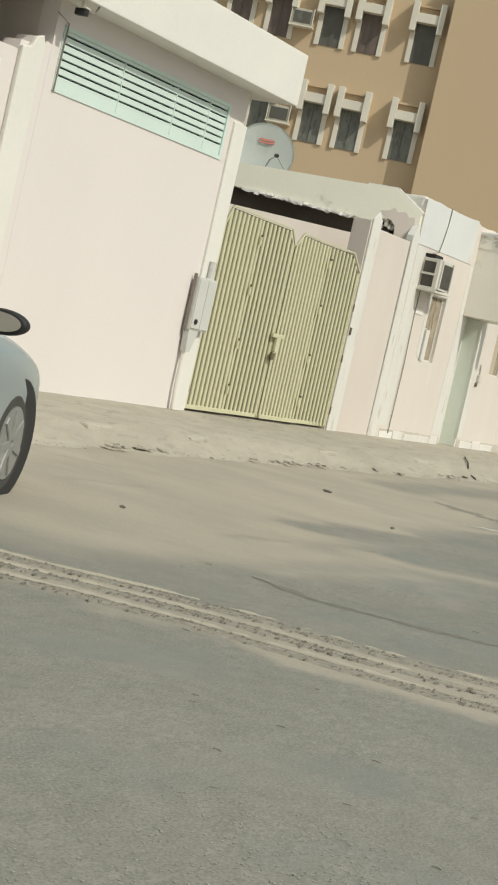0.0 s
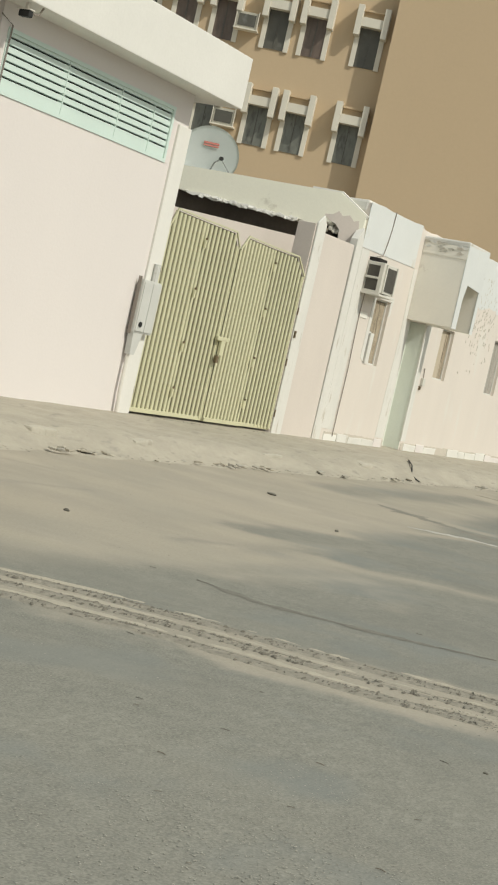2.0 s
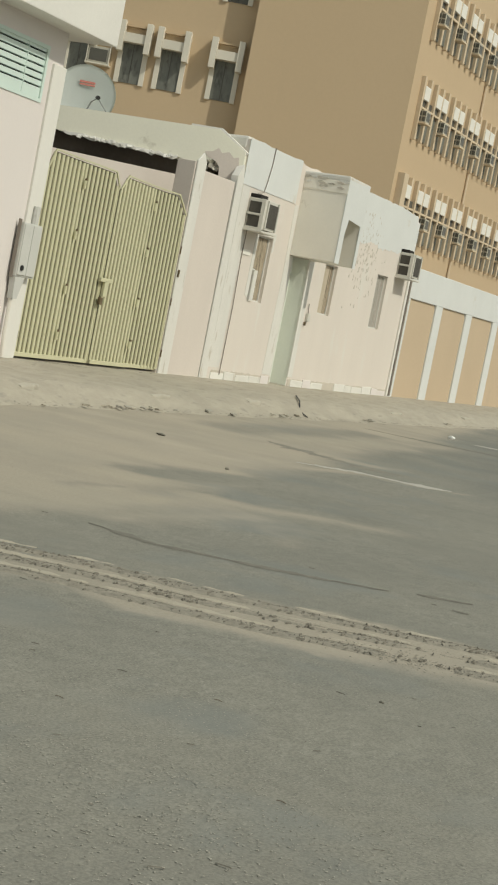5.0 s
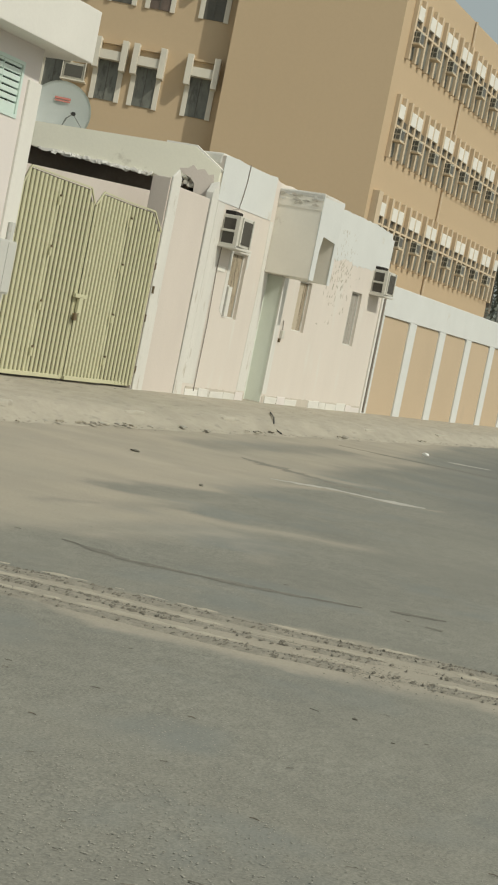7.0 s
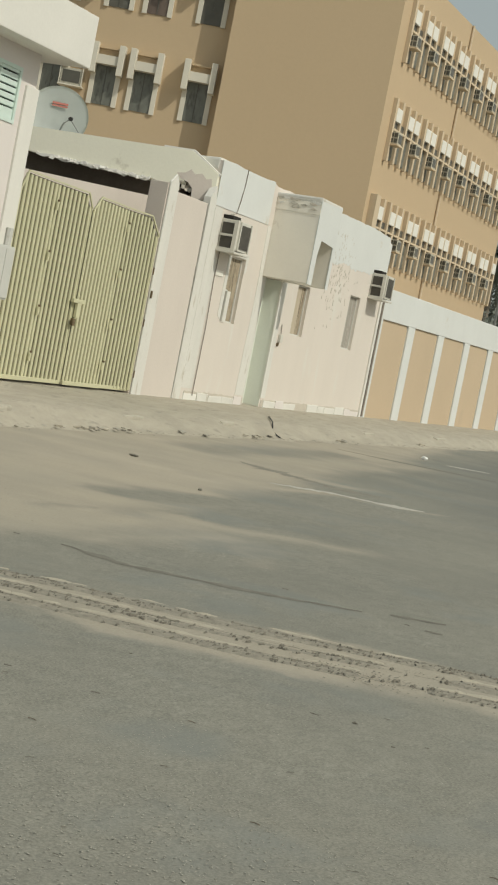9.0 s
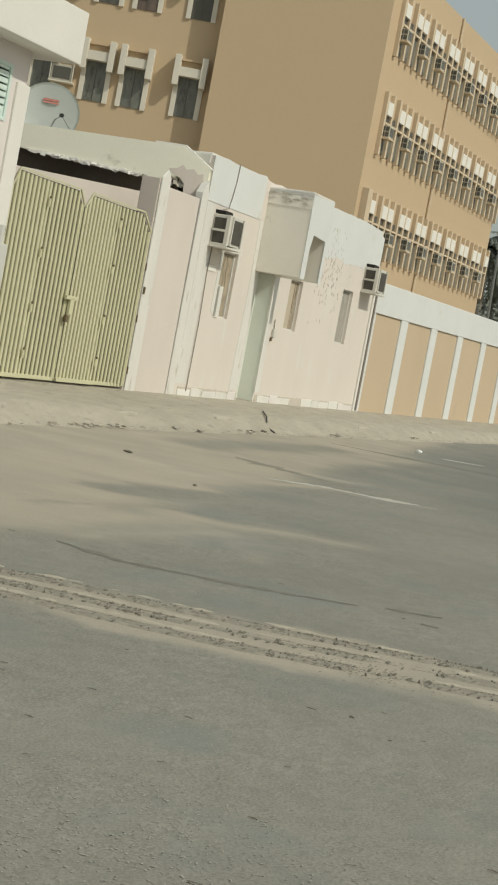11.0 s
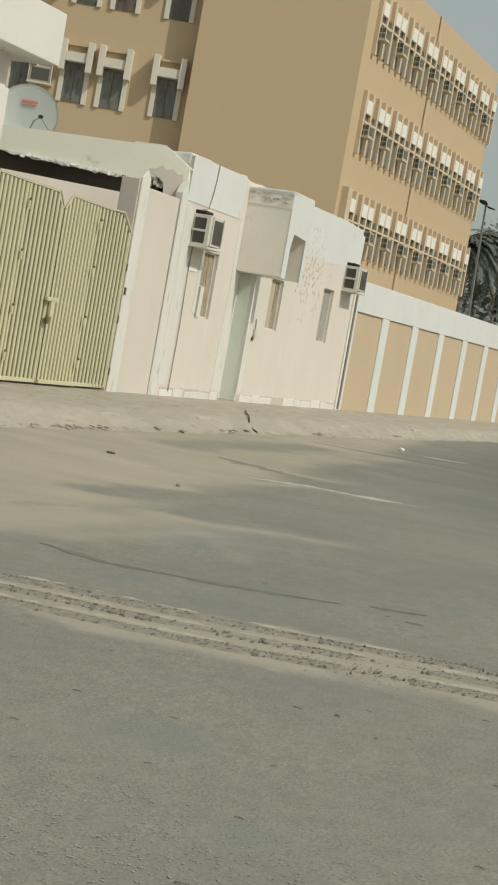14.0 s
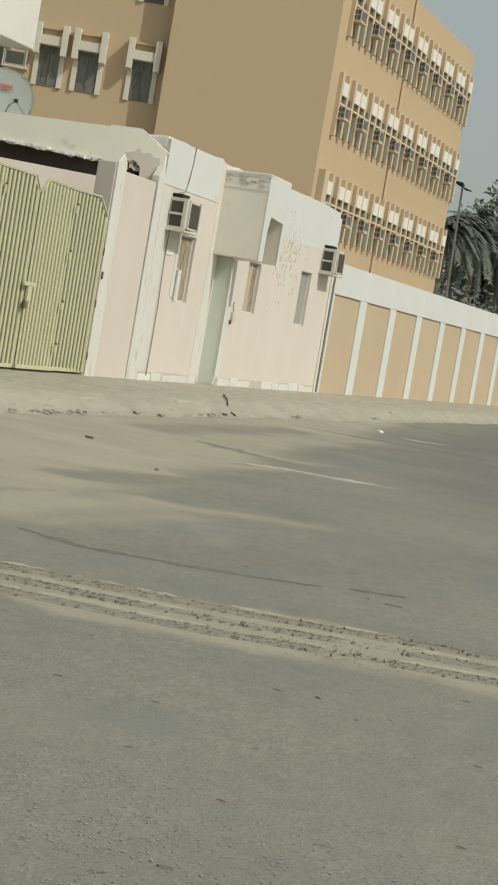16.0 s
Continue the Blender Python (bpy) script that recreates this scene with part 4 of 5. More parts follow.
wing_part("wall", boxes((-1.6, 16.0, -9.0, 0.0, -0.1, 16.0)), M_TAN, wing)


def along(r):
    return (52.40 * r - 24.89) / (math.cos(A) + r * math.sin(A))


WINZ = 8.13
for row in range(2):
    for r in (0.4645, 0.5035, 0.5318, 0.5718, 0.603, 0.635):
        s, z = along(r), WINZ + row * 3.31
        w = wing_part("window", boxes((s - 0.40, s + 0.40, 0.0, 0.03, z + 0.03, z + 1.35)), (M_GLASS_BROWN if (row, r) in ((1, 0.5035), (1, 0.5718), (1, 0.603), (0, 0.603)) else M_GLASS_PALE if row == 0 else M_GLASS), wing, "dark dusty window in a white precast surround")
        for sg in (-1, 1):
            a, c = sorted((sg * 0.345, sg * 0.515))
            wing_part("lower_leg", boxes((s + a, s + c, 0.0, 0.07, z, z + 1.06), bevel=0.01), M_PRECAST, w)
            a, c = sorted((sg * 0.36, sg * 0.565))
            wing_part("upper_leg", boxes((s + a, s + c, 0.0, 0.42, z + 1.03, z + 2.05), bevel=0.012), M_PRECAST, w)
        wing_part("crossbar", boxes((s - 0.36, s + 0.36, 0.0, 0.36, z + 1.35, z + 1.66), bevel=0.01), M_PRECAST, w)
        wing_part("mullion", boxes((s - 0.015, s + 0.015, 0.03, 0.045, z + 0.03, z + 1.35)), M_GLASS, w)
        wing_part("top_panel", boxes((s - 0.36, s + 0.36, 0.0, 0.16, z + 1.90, z + 1.97)), M_TAN, w)
for r, z in ((0.556, 8.60), (0.5543, 11.93)):
    s = along(r)
    ac = thing("air_conditioner", WING @ Vector((s, 0, z)), "grey window air conditioner beside a precast window", "air conditioner", "air conditioners on the apartment wing")
    wing_part("case", boxes((s - 0.36, s + 0.36, 0.0, 0.35, z, z + 0.55), bevel=0.02), M_FARAC, ac)
    wing_part("face_grille", boxes((s - 0.30, s + 0.30, 0.35, 0.362, z + 0.07, z + 0.47)), M_GLASS, ac)
    wing_part("shelf", boxes((s - 0.42, s + 0.42, 0.0, 0.40, z - 0.05, z - 0.002), bevel=0.006), M_PRECAST, ac)
    for dx in (-0.40, 0.37):
        wing_part("cage_bar", boxes((s + dx, s + dx + 0.03, 0.36, 0.39, z, z + 0.6)), M_PRECAST, ac)

# ---------------------------------------------------------------- street lamp, palms and far trees
lamp = thing("street_lamp", (82.8, 20, 0), "tall grey steel street lamp with two heads", "street lamp")
part("pole", tube([(82.9, 20, 0), (82.2, 20, 6), (81.8, 20, 9.9)], [0.075, 0.06, 0.05], 8), M_STEEL, lamp)
part("lamp_head", prism([(19.90, 9.88), (20.12, 9.85), (20.50, 10.03), (20.46, 10.09), (20.0, 10.05)], "x", 81.68, 81.9), M_BLACK, lamp)
part("lamp_head", prism([(19.50, 9.66), (19.82, 9.70), (19.97, 9.80), (19.93, 9.83), (19.52, 9.71)], "x", 81.7, 81.88), M_BLACK, lamp)


def palm(at, height, seed, spread=3.4, fronds=46):
    """A leaning ringed trunk and a crown of arching fronds with leaflets."""
    rng = random.Random(seed)
    t = thing("date_palm", at, "date palm with a grey-green crown paled for haze", "palm tree", "palms beyond the wall")
    base = Vector(at)
    top = base + Vector((rng.uniform(-0.4, 0.4), rng.uniform(-0.4, 0.4), height))
    pts, rad = [], []
    for i in range(14):
        f = i / 13
        pts.append(base.lerp(top, f))
        rad.append(0.26 - 0.08 * f + 0.03 * (i % 2))
    part("trunk", tube(pts, rad, 10), M_TRUNK, t)
    bm = bmesh.new()
    for k in range(fronds):
        az = rng.uniform(0, math.tau)
        up = rng.uniform(-0.5, 1.25)
        ln = spread * rng.uniform(0.75, 1.1)
        d = Vector((math.cos(az), math.sin(az), 0))
        side = Vector((-d.y, d.x, 0))
        n = 24
        prev = None
        for i in range(n + 1):
            f = i / n
            p = top + d * ln * f * math.cos(up * (1 - 0.4 * f)) + Vector((0, 0, ln * (f * math.sin(up) - 0.75 * f * f)))
            if prev is not None:
                for sgn in (-1, 1):
                    L = 0.55 * (1 - 0.5 * f) * rng.uniform(0.8, 1.2)
                    tip = p + side * sgn * L * 0.75 + d * L * 0.45 + Vector((0, 0, -L * rng.uniform(0.2, 0.7)))
                    a, b_, c_ = bm.verts.new(prev - d * 0.04), bm.verts.new(p + d * 0.04), bm.verts.new(tip)
                    bm.faces.new((a, b_, c_))
                w = 0.035
                q = [bm.verts.new(v) for v in (prev - side * w, prev + side * w, p + side * w, p - side * w)]
                bm.faces.new(q)
            prev = p
    part("crown", bm, M_LEAF, t)


palm((112, 25.8, 0), 10.0, 3, 4.2, 70)
palm((116, 25.0, 0), 9.6, 4, 4.0, 60)
palm((100, 24.9, 0), 9.3, 5, 3.0, 60)
palm((122, 26.2, 0), 8.0, 8, 3.8, 50)
palm((124, 28.6, 0), 9.0, 9, 3.8, 50)


def bush(at, r, h, seed):
    """A low tree: a forked stem and a crown of many small leaves with gaps."""
    rng = random.Random(seed)
    t = thing("low_tree", at, "dark green tree paled for haze behind the boundary wall", "tree", "trees beyond the wall")
    c = Vector(at)
    part("trunk", tube([c, c + Vector((0.1, 0.1, h * 0.3)), c + Vector((0.4, 0, h * 0.7))], [0.2, 0.16, 0.06], 7), M_TRUNK, t)
    bm = bmesh.new()
    for k in range(int(60 * max(1.0, h / 5.0))):
        o = c + Vector((rng.gauss(0, r * 0.42), rng.gauss(0, r * 0.42), h * 0.62 + rng.gauss(0, h * 0.16)))
        for j in range(34):
            p = o + Vector((rng.gauss(0, 0.4), rng.gauss(0, 0.4), rng.gauss(0, 0.35)))
            u = Vector((rng.uniform(-1, 1), rng.uniform(-1, 1), rng.uniform(-1, 1))).normalized() * 0.22
            v = u.orthogonal().normalized() * 0.12
            bm.faces.new([bm.verts.new(q) for q in (p - u, p + v, p + u, p - v)])
    part("crown", bm, M_LEAF, t)


bush((106, 25.2, 0), 3.0, 5.6, 1)
bush((112, 25.0, 0), 3.2, 5.8, 2)
bush((119, 25.5, 0), 3.4, 6.0, 3)
bush((98, 23.8, 0), 2.4, 5.6, 4)
bush((118, 26.3, 0), 2.6, 14.0, 6)
bush((123, 26.6, 0), 3.2, 12.5, 7)
bush((126, 27.5, 0), 3.6, 6.2, 5)

# ---------------------------------------------------------------- parked car
car = thing("parked_car", (0, 0, 0), "silver-blue saloon car parked by the road", "car")
CAR = Matrix.Translation((8.14, 5.79, 0)) @ pose(0, 0, 0, 0, 0, 19)
# car frame: x forward from the front axle, y to its left from the outer face of the right-hand wheels


def car_part(name, bm, m, parent, label="", smooth=False):
    bmesh.ops.transform(bm, matrix=CAR, verts=bm.verts)
    return part(name, bm, m, parent, label, smooth)


def lofted(sections):
    """A shell through closed cross-sections of the same number of points."""
    bm = bmesh.new()
    rows = [[bm.verts.new(p) for p in s] for s in sections]
    for a, c in zip(rows, rows[1:]):
        for k in range(len(a)):
            j = (k + 1) % len(a)
            bm.faces.new((a[k], a[j], c[j], c[k]))
    bm.faces.new(rows[0][::-1])
    bm.faces.new(rows[-1])
    return bm


def section(x, half, low, belt, top, tuck=0.06):
    """Half-breadth, sill, belt line and bonnet height, about the car's middle line."""
    mid, pts = 0.85, []
    for yq, z in ((-half + tuck, low), (-half, low + 0.12), (-half, belt - 0.15), (-half + 0.03, belt - 0.04), (-half + 0.12, belt), (-half * 0.5, top), (0, top + 0.01)):
        pts.append((x, mid + yq, z))
    return pts + [(x, 2 * mid - p[1], p[2]) for p in pts[-2::-1]]


body = car_part("body", lofted([section(-3.55, 0.62, 0.32, 0.85, 0.88), section(-3.4, 0.78, 0.25, 0.96, 1.0), section(-2.6, 0.88, 0.2, 0.98, 1.0), section(-0.6, 0.89, 0.2, 0.95, 0.97), section(-0.3, 0.89, 0.2, 0.92, 0.97), section(0.0, 0.885, 0.22, 0.86, 0.93), section(0.3, 0.865, 0.22, 0.80, 0.88), section(0.55, 0.78, 0.22, 0.72, 0.79), section(0.75, 0.50, 0.25, 0.62, 0.66)]), M_CAR, car, smooth=True)
body.modifiers.new("round", "SUBSURF").render_levels = 2
body.modifiers["round"].levels = 2
cabin = car_part("cabin", lofted([[(-3.1, 0.35, 0.95), (-2.4, 0.38, 1.42), (-1.3, 0.38, 1.44), (-0.45, 0.28, 0.93)], [(-3.1, 1.35, 0.95), (-2.4, 1.32, 1.42), (-1.3, 1.32, 1.44), (-0.45, 1.42, 0.93)]]), M_CARGLASS, car)
car_part("roof", boxes((-2.45, -1.25, 0.36, 1.34, 1.42, 1.46), bevel=0.015), M_CAR, cabin)
for yv in (0.27, 1.40):
    car_part("pillar", tube([(-0.5, yv, 0.94), (-1.28, 0.37 if yv < 1 else 1.33, 1.44)], 0.03, 6), M_CAR, cabin)
for xv in (-0.22, -2.75):
    for yv in (0.0, 1.52):
        y0 = yv + (0.036 if yv == 0 else -0.036)
        # black oval laid on the uncut body paints the shaded hollow round the wheel
        arch = car_part("wheel_arch", lofted([[(xv + 0.055 + 0.43 * math.cos(q * math.tau / 36), ya, 0.33 + 0.362 * math.sin(q * math.tau / 36)) for q in range(36)] for ya in (-0.032 if yv == 0 else 1.732, y0 + 0.09)]), M_BLACK, car)
        wheel = car_part("wheel", tube([(xv, y0 - 0.075, 0.315), (xv, y0 - 0.055, 0.315), (xv, y0 + 0.18, 0.315), (xv, y0 + 0.20, 0.315)], [0.27, 0.312, 0.312, 0.28], 32), M_TYRE, car)
        out = y0 - 0.078 if yv == 0 else y0 + 0.204
        car_part("rim", tube([(xv, out, 0.315), (xv, y0 + 0.1, 0.315)], 0.205, 28), M_ACGRILL, wheel)
        for k in range(7):
            a = k * math.tau / 7 + 0.3
            bm = boxes((0.02, 0.20, -0.008, 0.008, -0.026, 0.026), bevel=0.006)
            bmesh.ops.transform(bm, matrix=Matrix.Translation((xv, out - (0.008 if yv == 0 else -0.008), 0.315)) @ Matrix.Rotation(a, 4, "Y"), verts=bm.verts)
            car_part("spoke", bm, M_RIM, wheel)
        car_part("rim_edge", lofted([[(xv + rr * math.cos(q * math.tau / 28), out + dy, 0.315 + rr * math.sin(q * math.tau / 28)) for q in range(28)] for rr, dy in ((0.19, -0.004), (0.215, -0.006), (0.215, 0.02))]), M_RIM, wheel)
for yv, sg in ((-0.02, -1), (1.72, 1)):
    bm = bmesh.new()
    bmesh.ops.create_uvsphere(bm, u_segments=28, v_segments=16, radius=1.0, matrix=Matrix.Translation((-0.90, yv - 0.05 * -sg, 1.0)) @ Matrix.Diagonal((0.11, 0.15, 0.070, 1)))
    for v in bm.verts:
        v.co.x = max(v.co.x, -0.945)
    mir = car_part("wing_mirror", bm, M_BLACK, car, smooth=True)
    car_part("mirror_glass", lofted([[(xx - 0.10 * 0.052 * math.sin(q * math.tau / 24) + sg * 0.16 * 0.118 * math.cos(q * math.tau / 24), yv + 0.05 * sg + 0.118 * math.cos(q * math.tau / 24), 1.0 + 0.052 * math.sin(q * math.tau / 24)) for q in range(24)] for xx in (-0.974, -0.970)]), M_MIRROR, mir)
    car_part("mirror_stalk", boxes((-0.92, -0.86, min(yv, yv - sg * 0.12), max(yv, yv - sg * 0.12), 0.93, 0.97)), M_BLACK, mir)
for yv in (0.22, 1.30):
    car_part("headlight", rough(boxes((0.50, 0.66, yv - 0.04, yv + 0.22, 0.56, 0.70), bevel=0.03), 0.004, 3), M_CARGLASS, car)

# ---------------------------------------------------------------- tyre tracks, cracks and litter on the road
path = [(5.58, 5.6), (5.97, 4.3), (6.17, 3.8), (6.32, 3.28), (6.39, 2.7), (6.50, 2.2), (6.58, 1.95), (6.69, 1.6), (6.80, 1.17), (6.98, 0.5), (7.3, -0.6), (7.6, -1.6)]


def centre(y):
    for (xa, ya), (xb, yb) in zip(path, path[1:]):
        if yb <= y <= ya:
            f = (ya - y) / (ya - yb)
            return xa + (xb - xa) * f
    return path[-1][0]


def strip(name, off, wide, m, height, label, wob=0.02, fade=None, cross=4, y0=5.5, y1=-1.5):
    """A low uneven ridge along the tyre path; fade: how far it is worn away, by place."""
    bm = bmesh.new()
    last = None
    y = y0
    while y > y1:
        cx = centre(y) + off + wob * noise.noise((y * 2.3, off * 7, 1))
        half = wide / 2 * max(0.3, 1 + 0.45 * noise.noise((y * 1.9, off * 5, 4)) + 0.35 * noise.noise((y * 6, off * 5, 6)) + 0.18 * noise.noise((y * 17, off * 5, 3)))
        keep = fade(y) if fade else 1.0
        y -= 0.02
        if keep < 0.06:
            last = None
            continue
        half *= keep
        rowv = []
        for k in range(cross + 1):
            f = k / cross * 2 - 1
            z = height * (1 - f * f) * keep + 0.004 * noise.noise(((cx + f * half) * 25, y * 25, 2)) * (1 - f * f)
            rowv.append(bm.verts.new((cx + f * half, y, z if 0 < k < cross else -0.004)))
        if last:
            for k in range(cross):
                bm.faces.new((last[k], last[k + 1], rowv[k + 1], rowv[k]))
        last = rowv
    return single(name, bm, m, label, "tyre track", kind="stuff", smooth=True)


M_EDGE = mat("groove_edge_grit", (0.27, 0.25, 0.205), 0.95, 0.25, 20.0, 90, 0.5, (0.20, 0.186, 0.152), 0.4)
GROOVES = (-0.25, 0.05, 0.33)


def worn(y, o):
    bare = 0.15 if 1.55 < y + 0.06 * noise.noise((y * 9, o, 1)) < 1.85 and o < 0.2 else 1.0
    return bare * max(0.0, min(1.0, (0.55 - noise.noise((y * 1.1, o * 9, 8))) * 3))


for off in GROOVES:
    strip("tyre_groove", off, 0.15, M_GROOVE, 0.0075, "gritty groove pressed into the sand track", 0.012, fade=lambda y, o=off: worn(y, o), cross=6)
    strip("groove_edge", off + 0.07, 0.016, M_EDGE, 0.005, "thin dark edge of a tyre groove", 0.010, fade=lambda y, o=off: worn(y, o) * max(0.0, min(1.0, 1.1 - 1.3 * noise.noise((y * 3.0, o * 40, 8)))))
    strip("groove_ridge", off + 0.135, 0.085, M_TRACK, 0.0065, "pale sand ridge pushed up beside a tyre groove", 0.03, fade=lambda y, o=off: worn(y, o) * max(0.0, min(1.0, (0.62 if y > 2.3 else 0.42) + 1.1 * noise.noise((y * 3.4, o * 23, 5)) + 0.9 * noise.noise((y * 11.0, o * 13, 2)))), cross=6)


def tread(off, seed):
    """Rows of slanted lug marks that a tyre left along one groove, as one mesh."""
    rng = random.Random(seed)
    bm = bmesh.new()
    y = 5.2
    while y > -1.3:
        y -= rng.uniform(0.003, 0.009)
        if rng.random() > 0.75 * worn(y, off) * max(0.25, min(1.0, 0.75 + 1.2 * noise.noise((y * 2.6, off * 11, 3)))):
            continue
        cx = centre(y) + off + rng.choice((-0.045, 0.0, 0.04)) + rng.gauss(0, 0.012)
        lx, ly, up = rng.uniform(0.006, 0.020), rng.uniform(0.0025, 0.0065), rng.uniform(0.001, 0.003)
        lean_ = rng.uniform(-0.006, 0.006)
        foot = [bm.verts.new((cx + a * lx, y + c * ly + a * lean_, 0.003)) for a, c in ((-1, -1), (1, -1), (1, 1), (-1, 1))]
        peak = [bm.verts.new((cx + a * lx * 0.6, y + a * lean_ * 0.6, 0.0085 + up)) for a in (-1, 1)]
        for f in ((0, 1, 5, 4), (2, 3, 4, 5)):
            bm.faces.new([(foot + peak)[q] for q in f])
        bm.faces.new((foot[1], foot[2], peak[1]))
        bm.faces.new((foot[3], foot[0], peak[0]))
    single("tread_marks", bm, M_CRUMB, "dark slanted lug marks along a tyre groove", "tyre track", kind="stuff")


M_CRUMB = mat("dark_grit", (0.17, 0.158, 0.13), 0.95, 0.4, 30.0, 90, 0.3)
for k, off in enumerate(GROOVES):
    tread(off, 40 + k)


def scatter(name, count, area, m, lo, hi, label, seed):
    """Loose grit on the ground, as one mesh."""
    rng = random.Random(seed)
    bm = bmesh.new()
    for k in range(count):
        x, y, z = area(rng)
        r = rng.uniform(lo, hi)
        a = rng.uniform(0, 3)
        vs = [bm.verts.new((x + r * math.cos(a + q * math.tau / 5) * rng.uniform(0.6, 1.2), y + r * math.sin(a + q * math.tau / 5) * rng.uniform(0.6, 1.2), z)) for q in range(5)]
        tp = bm.verts.new((x, y, z + r * 0.35))
        for q in range(5):
            bm.faces.new((vs[q], vs[(q + 1) % 5], tp))
    single(name, bm, m, label, "grit", kind="stuff")


def on_track(rng):
    y = rng.uniform(-1.2, 5.2)
    return centre(y) + rng.choice(GROOVES) + rng.gauss(0, 0.04), y, 0.004


def on_pot(rng):
    return 6.38 + rng.gauss(0, 0.10), 1.75 + rng.gauss(0, 0.16), 0.008


def on_road(rng):
    x = rng.uniform(2.5, 12)
    return x, x * rng.uniform(0.0, 0.75), 0.004


def near_kerb(rng):
    return rng.uniform(10, 34), 7.78 + rng.gauss(0, 0.10), 0.022


scatter("track_grit", 2600, on_track, M_CRUMB, 0.0015, 0.0045, "dark grit along the tyre tracks", 1)
scatter("pothole_grit", 220, on_pot, M_SANDGRIT, 0.002, 0.007, "dark grit round a broken patch", 2)
scatter("road_chips", 3500, on_road, M_STONE, 0.0016, 0.0042, "pale stone chips in the road surface", 3)
scatter("road_grit", 900, on_road, M_SANDGRIT, 0.0012, 0.0035, "dark grit on the road surface", 5)
def gate_foot(rng):
    return rng.uniform(16.8, 20.5), W - 0.05 + rng.gauss(0, 0.03), 0.225


scatter("gate_debris", 240, gate_foot, M_CRUMB, 0.006, 0.022, "dark leaf litter and grit under the gate", 7)
def twigs(count, seed):
    """Short dry stalks lying on the asphalt, as one mesh."""
    rng = random.Random(seed)
    bm = bmesh.new()
    for k in range(count):
        x = rng.uniform(3.2, 9.5)
        y, a, half, w = x * rng.uniform(0.05, 0.55), rng.gauss(1.9, 0.35), rng.uniform(0.006, 0.022), rng.uniform(0.001, 0.0022)
        d, nrm = Vector((math.cos(a), math.sin(a), 0)), Vector((-math.sin(a), math.cos(a), 0))
        c = Vector((x, y, 0.002))
        ends = [bm.verts.new(c + d * half * q + nrm * w * p) for q, p in ((-1, -1), (1, -0.5), (1, 0.5), (-1, 1))]
        top = [bm.verts.new(c + d * half * q * 0.8 + Vector((0, 0, w * 1.4))) for q in (-1, 1)]
        bm.faces.new((ends[0], ends[1], top[1], top[0]))
        bm.faces.new((ends[2], ends[3], top[0], top[1]))
        bm.faces.new((ends[3], ends[0], top[0]))
        bm.faces.new((ends[1], ends[2], top[1]))
    single("dry_stalks", bm, M_SANDGRIT, "short dry stalks scattered on the asphalt", "plant litter", kind="stuff")


def chip_beds(rng):
    cx, cy = rng.choice(((3.4, 1.5), (3.7, 1.3), (3.6, 1.75), (4.0, 1.15), (4.2, 1.6), (4.0, 2.0), (3.9, 0.9), (4.6, 1.9)))
    return cx + rng.gauss(0, 0.40), cy + rng.gauss(0, 0.24), 0.0005


M_CHIP = mat("pale_asphalt_chips", (0.36, 0.348, 0.30), 0.95, 0.30, 20.0, 90, 0.3)
twigs(30, 12)
scatter("chip_bed", 3000, chip_beds, M_CHIP, 0.0016, 0.0046, "beds of pale stone chips worn out of the asphalt", 9)
scatter("kerb_rubble", 420, near_kerb, M_SANDGRIT, 0.005, 0.018, "rubble along the foot of the kerb", 4)


def mark(name, pts, wide, m, label, category):
    """A low uneven mark along the ground, thinning out at its ends and broken here and there."""
    bm = bmesh.new()
    last, gone = None, 0.0
    total = sum((Vector(c) - Vector(a)).length for a, c in zip(pts, pts[1:]))
    for (xa, ya), (xb, yb) in zip(pts, pts[1:]):
        d = Vector((xb - xa, yb - ya))
        steps = max(2, int(d.length / 0.02))
        nrm = Vector((-d.y, d.x)).normalized()
        for i in range(steps + 1):
            p = Vector((xa, ya)) + d * i / steps
            f = (gone + d.length * i / steps) / total
            ends = min(1.0, 6 * f, 4 * (1 - f))
            h = wide / 2 * ends * max(0.0, 0.75 + 1.0 * noise.noise((p.x * 4, p.y * 4, 3)) + 0.7 * noise.noise((p.x * 15, p.y * 15, 6)))
            p = p + nrm * (0.02 * noise.noise((p.x * 3, p.y * 3, 8)) + 0.012 * noise.noise((p.x * 14, p.y * 14, 2)))
            if h < wide * 0.05:
                last = None
                continue
            r = [bm.verts.new((p.x + nrm.x * h * q, p.y + nrm.y * h * q, 0.0045 if q == 0 else 0.001)) for q in (-1, 0, 1)]
            if last:
                for k in range(2):
                    bm.faces.new((last[k], last[k + 1], r[k + 1], r[k]))
            last = r
        gone += d.length
    single(name, bm, m, label, category, kind="stuff")


M_SOFT = mat("swept_grit", (0.245, 0.228, 0.19), 0.95, 0.25, 8.0, 60, 0.3, (0.20, 0.205, 0.17), 0.4)
mark("road_crack", [(7.82, 3.95), (7.66, 3.46), (7.80, 2.95), (7.9, 2.66), (8.09, 2.27)], 0.105, M_CRACK, "dark grit-filled crack in the asphalt", "crack")
mark("road_crack", [(8.2, 2.24), (8.33, 1.94)], 0.08, M_CRACK, "dark grit-filled crack in the asphalt", "crack")
mark("road_crack", [(22.3, 7.3), (22.4, 6.2), (22.65, 4.57)], 0.14, M_CRACK, "dark grit-filled crack in the asphalt", "crack")
mark("road_crack", [(16.1, 6.25), (15.7, 5.5), (15.45, 4.9), (15.5, 4.4)], 0.34, M_SOFT, "dark grit-filled crack in the asphalt", "crack")
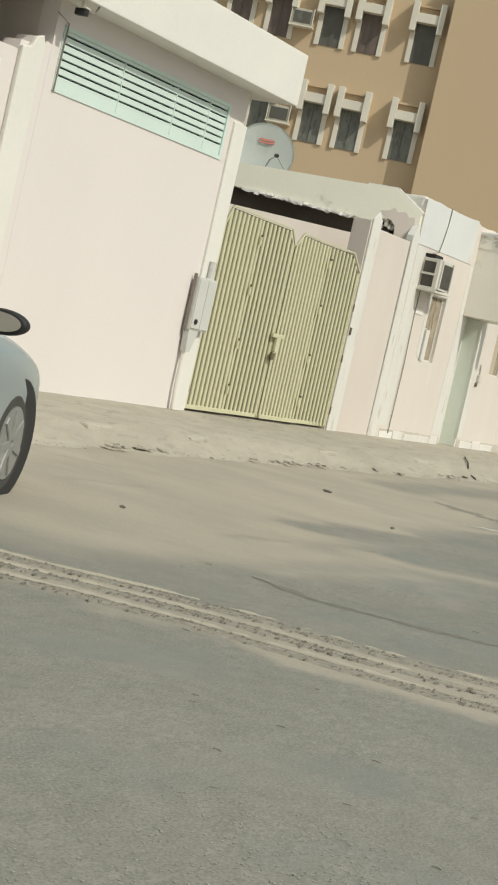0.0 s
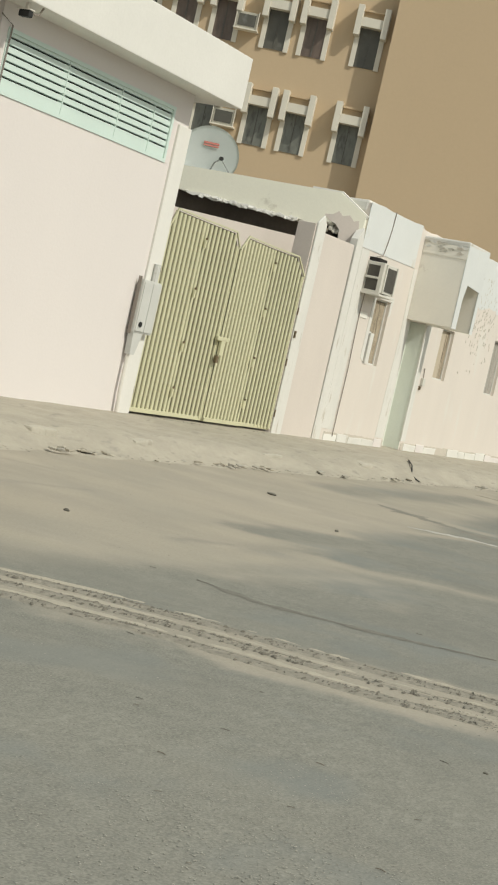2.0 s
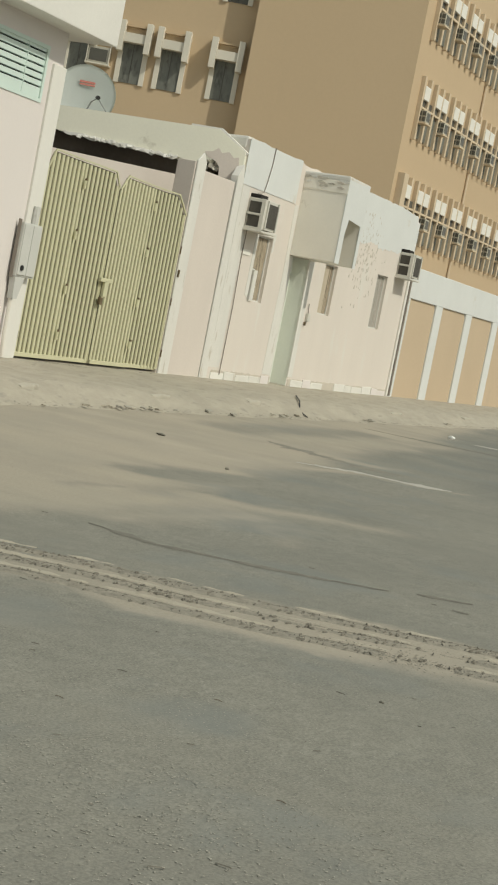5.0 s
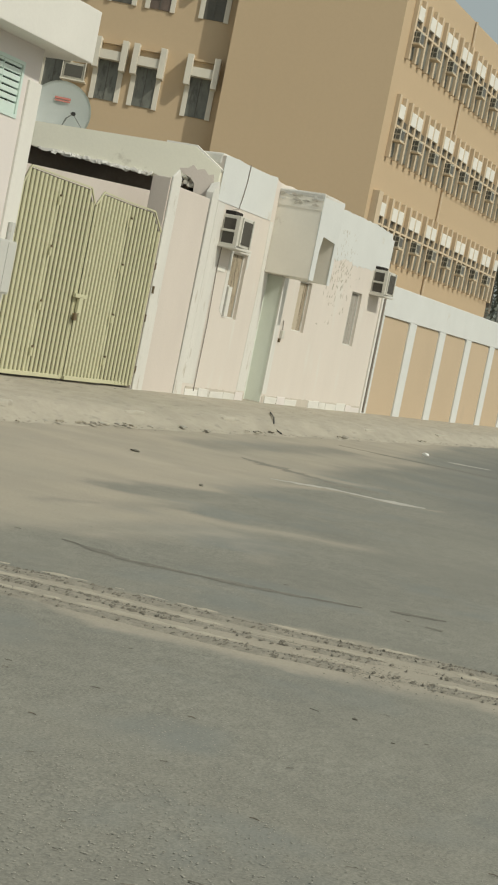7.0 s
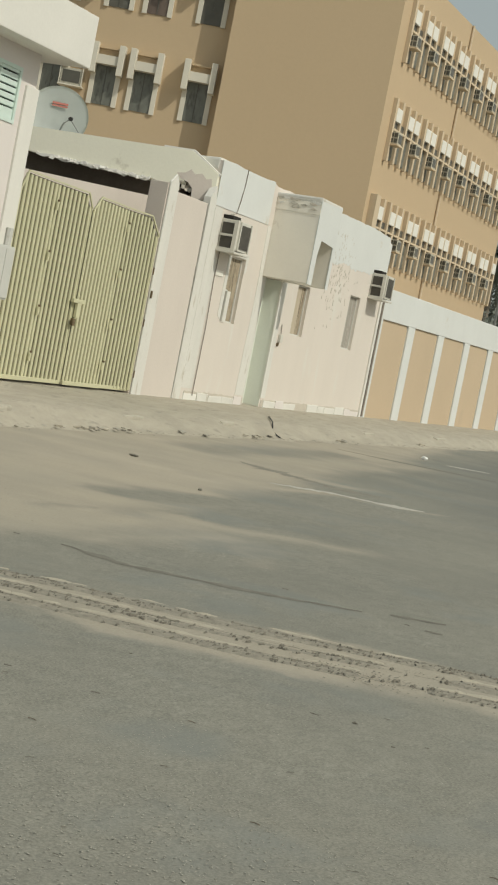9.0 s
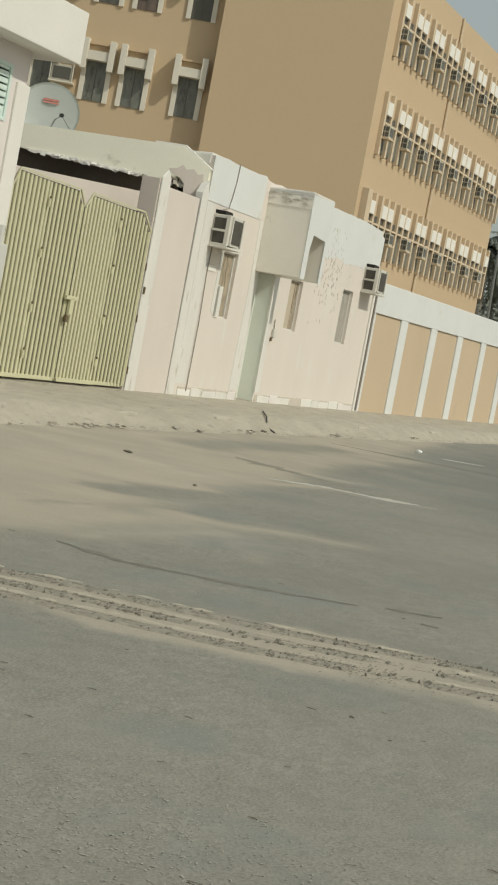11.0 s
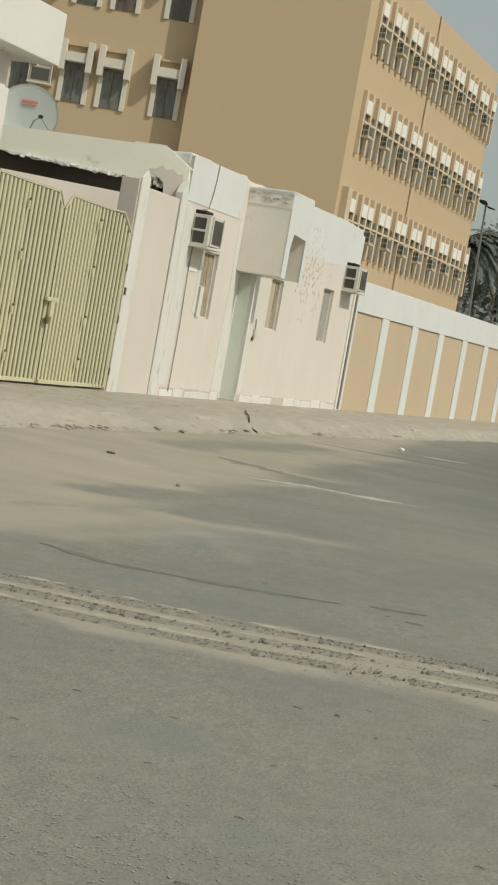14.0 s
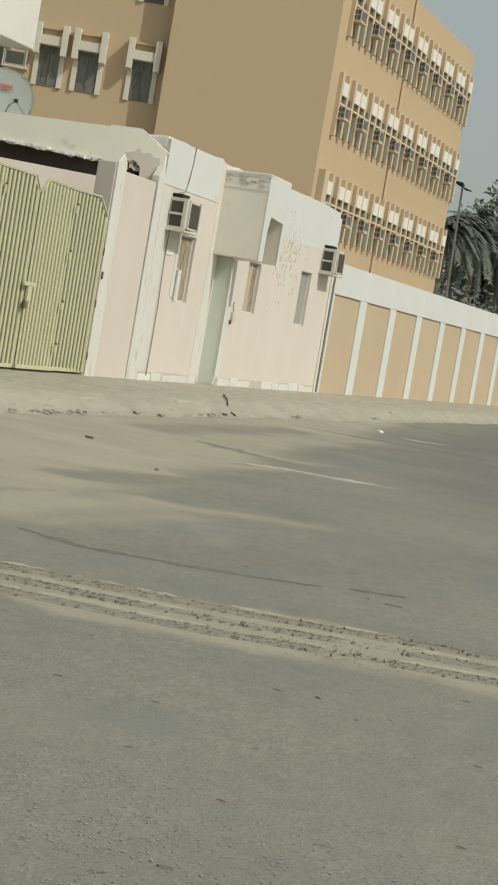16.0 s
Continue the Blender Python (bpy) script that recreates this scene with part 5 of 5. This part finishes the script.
mark("road_line", [(14.3, 5.25), (14.75, 4.78), (14.80, 4.29), (15.03, 3.80)], 0.20, M_PAINTLINE, "worn end of a white road line", "road marking")
single("cable_scrap", tube([(22.91, 8.55, 0.222), (22.20, 8.22, 0.190), (21.87, 8.08, 0.135), (21.70, 8.02, 0.10), (21.62, 7.92, 0.055), (21.48, 7.80, 0.032)], 0.010, 6), M_BLACK, "short black scrap of cable lying over the kerb", "cable")


def lump(name, at, size, m, label, category, seed):
    bm = bmesh.new()
    bmesh.ops.create_icosphere(bm, subdivisions=2, radius=1.0, matrix=Matrix.Translation((at[0], at[1], at[2] + size[2] * 0.6)) @ Matrix.Diagonal((*size, 1)))
    single(name, rough(bm, min(size) * 0.5, 1.2 / max(size), seed), m, label, category)


lump("stone", (13.91, 6.40, 0), (0.022, 0.045, 0.014), M_SANDGRIT, "dark stone on the sandy road", "stone", 1)
lump("stone", (5.52, 1.54, 0), (0.006, 0.010, 0.005), M_SANDGRIT, "dark stone on the sandy road", "stone", 2)
mark("road_line", [(24.2, 6.2), (24.4, 5.85), (24.65, 5.55)], 0.22, M_PAINTLINE, "worn end of a white road line", "road marking")
mark("road_crack", [(7.97, 1.99), (7.98, 1.86)], 0.05, M_CRACK, "dark grit-filled crack in the asphalt", "crack")
lump("stone", (8.97, 5.47, 0), (0.012, 0.022, 0.012), M_SANDGRIT, "dark stone on the sandy road", "stone", 6)
lump("stone", (12.2, 5.0, 0), (0.015, 0.02, 0.012), M_SANDGRIT, "dark stone on the sandy road", "stone", 3)
lump("crumpled_paper", (24.5, 6.59, 0), (0.045, 0.055, 0.035), M_LITTER, "crumpled white paper on the road", "litter", 4)
random.seed(14)
for k in range(12):
    lump("rubble_stone", (random.choice((14.6, 16.5, 17.4, 18.8, 20.0, 24, 26.5)) + random.gauss(0, 0.4), 7.82 + random.gauss(0, 0.07), 0.01), (0.015 + 0.025 * random.random(), 0.015 + 0.03 * random.random(), 0.012), random.choice((M_STONE, M_STONE, M_CURB)), "broken lump of concrete at the kerb's foot", "rubble", k)
for k, (x, y) in enumerate(((6.05, 1.15), (6.1, 0.98), (4.2, 0.75), (4.05, 1.35), (4.9, 1.9), (3.75, 0.62), (5.1, 0.9), (4.4, 2.2))):
    single("twig", tube([(x, y, 0.003), (x + 0.003, y - 0.013, 0.004), (x - 0.002, y - 0.028, 0.003)], 0.0016, 5), M_TRUNK, "short dark twig on the asphalt", "twig")
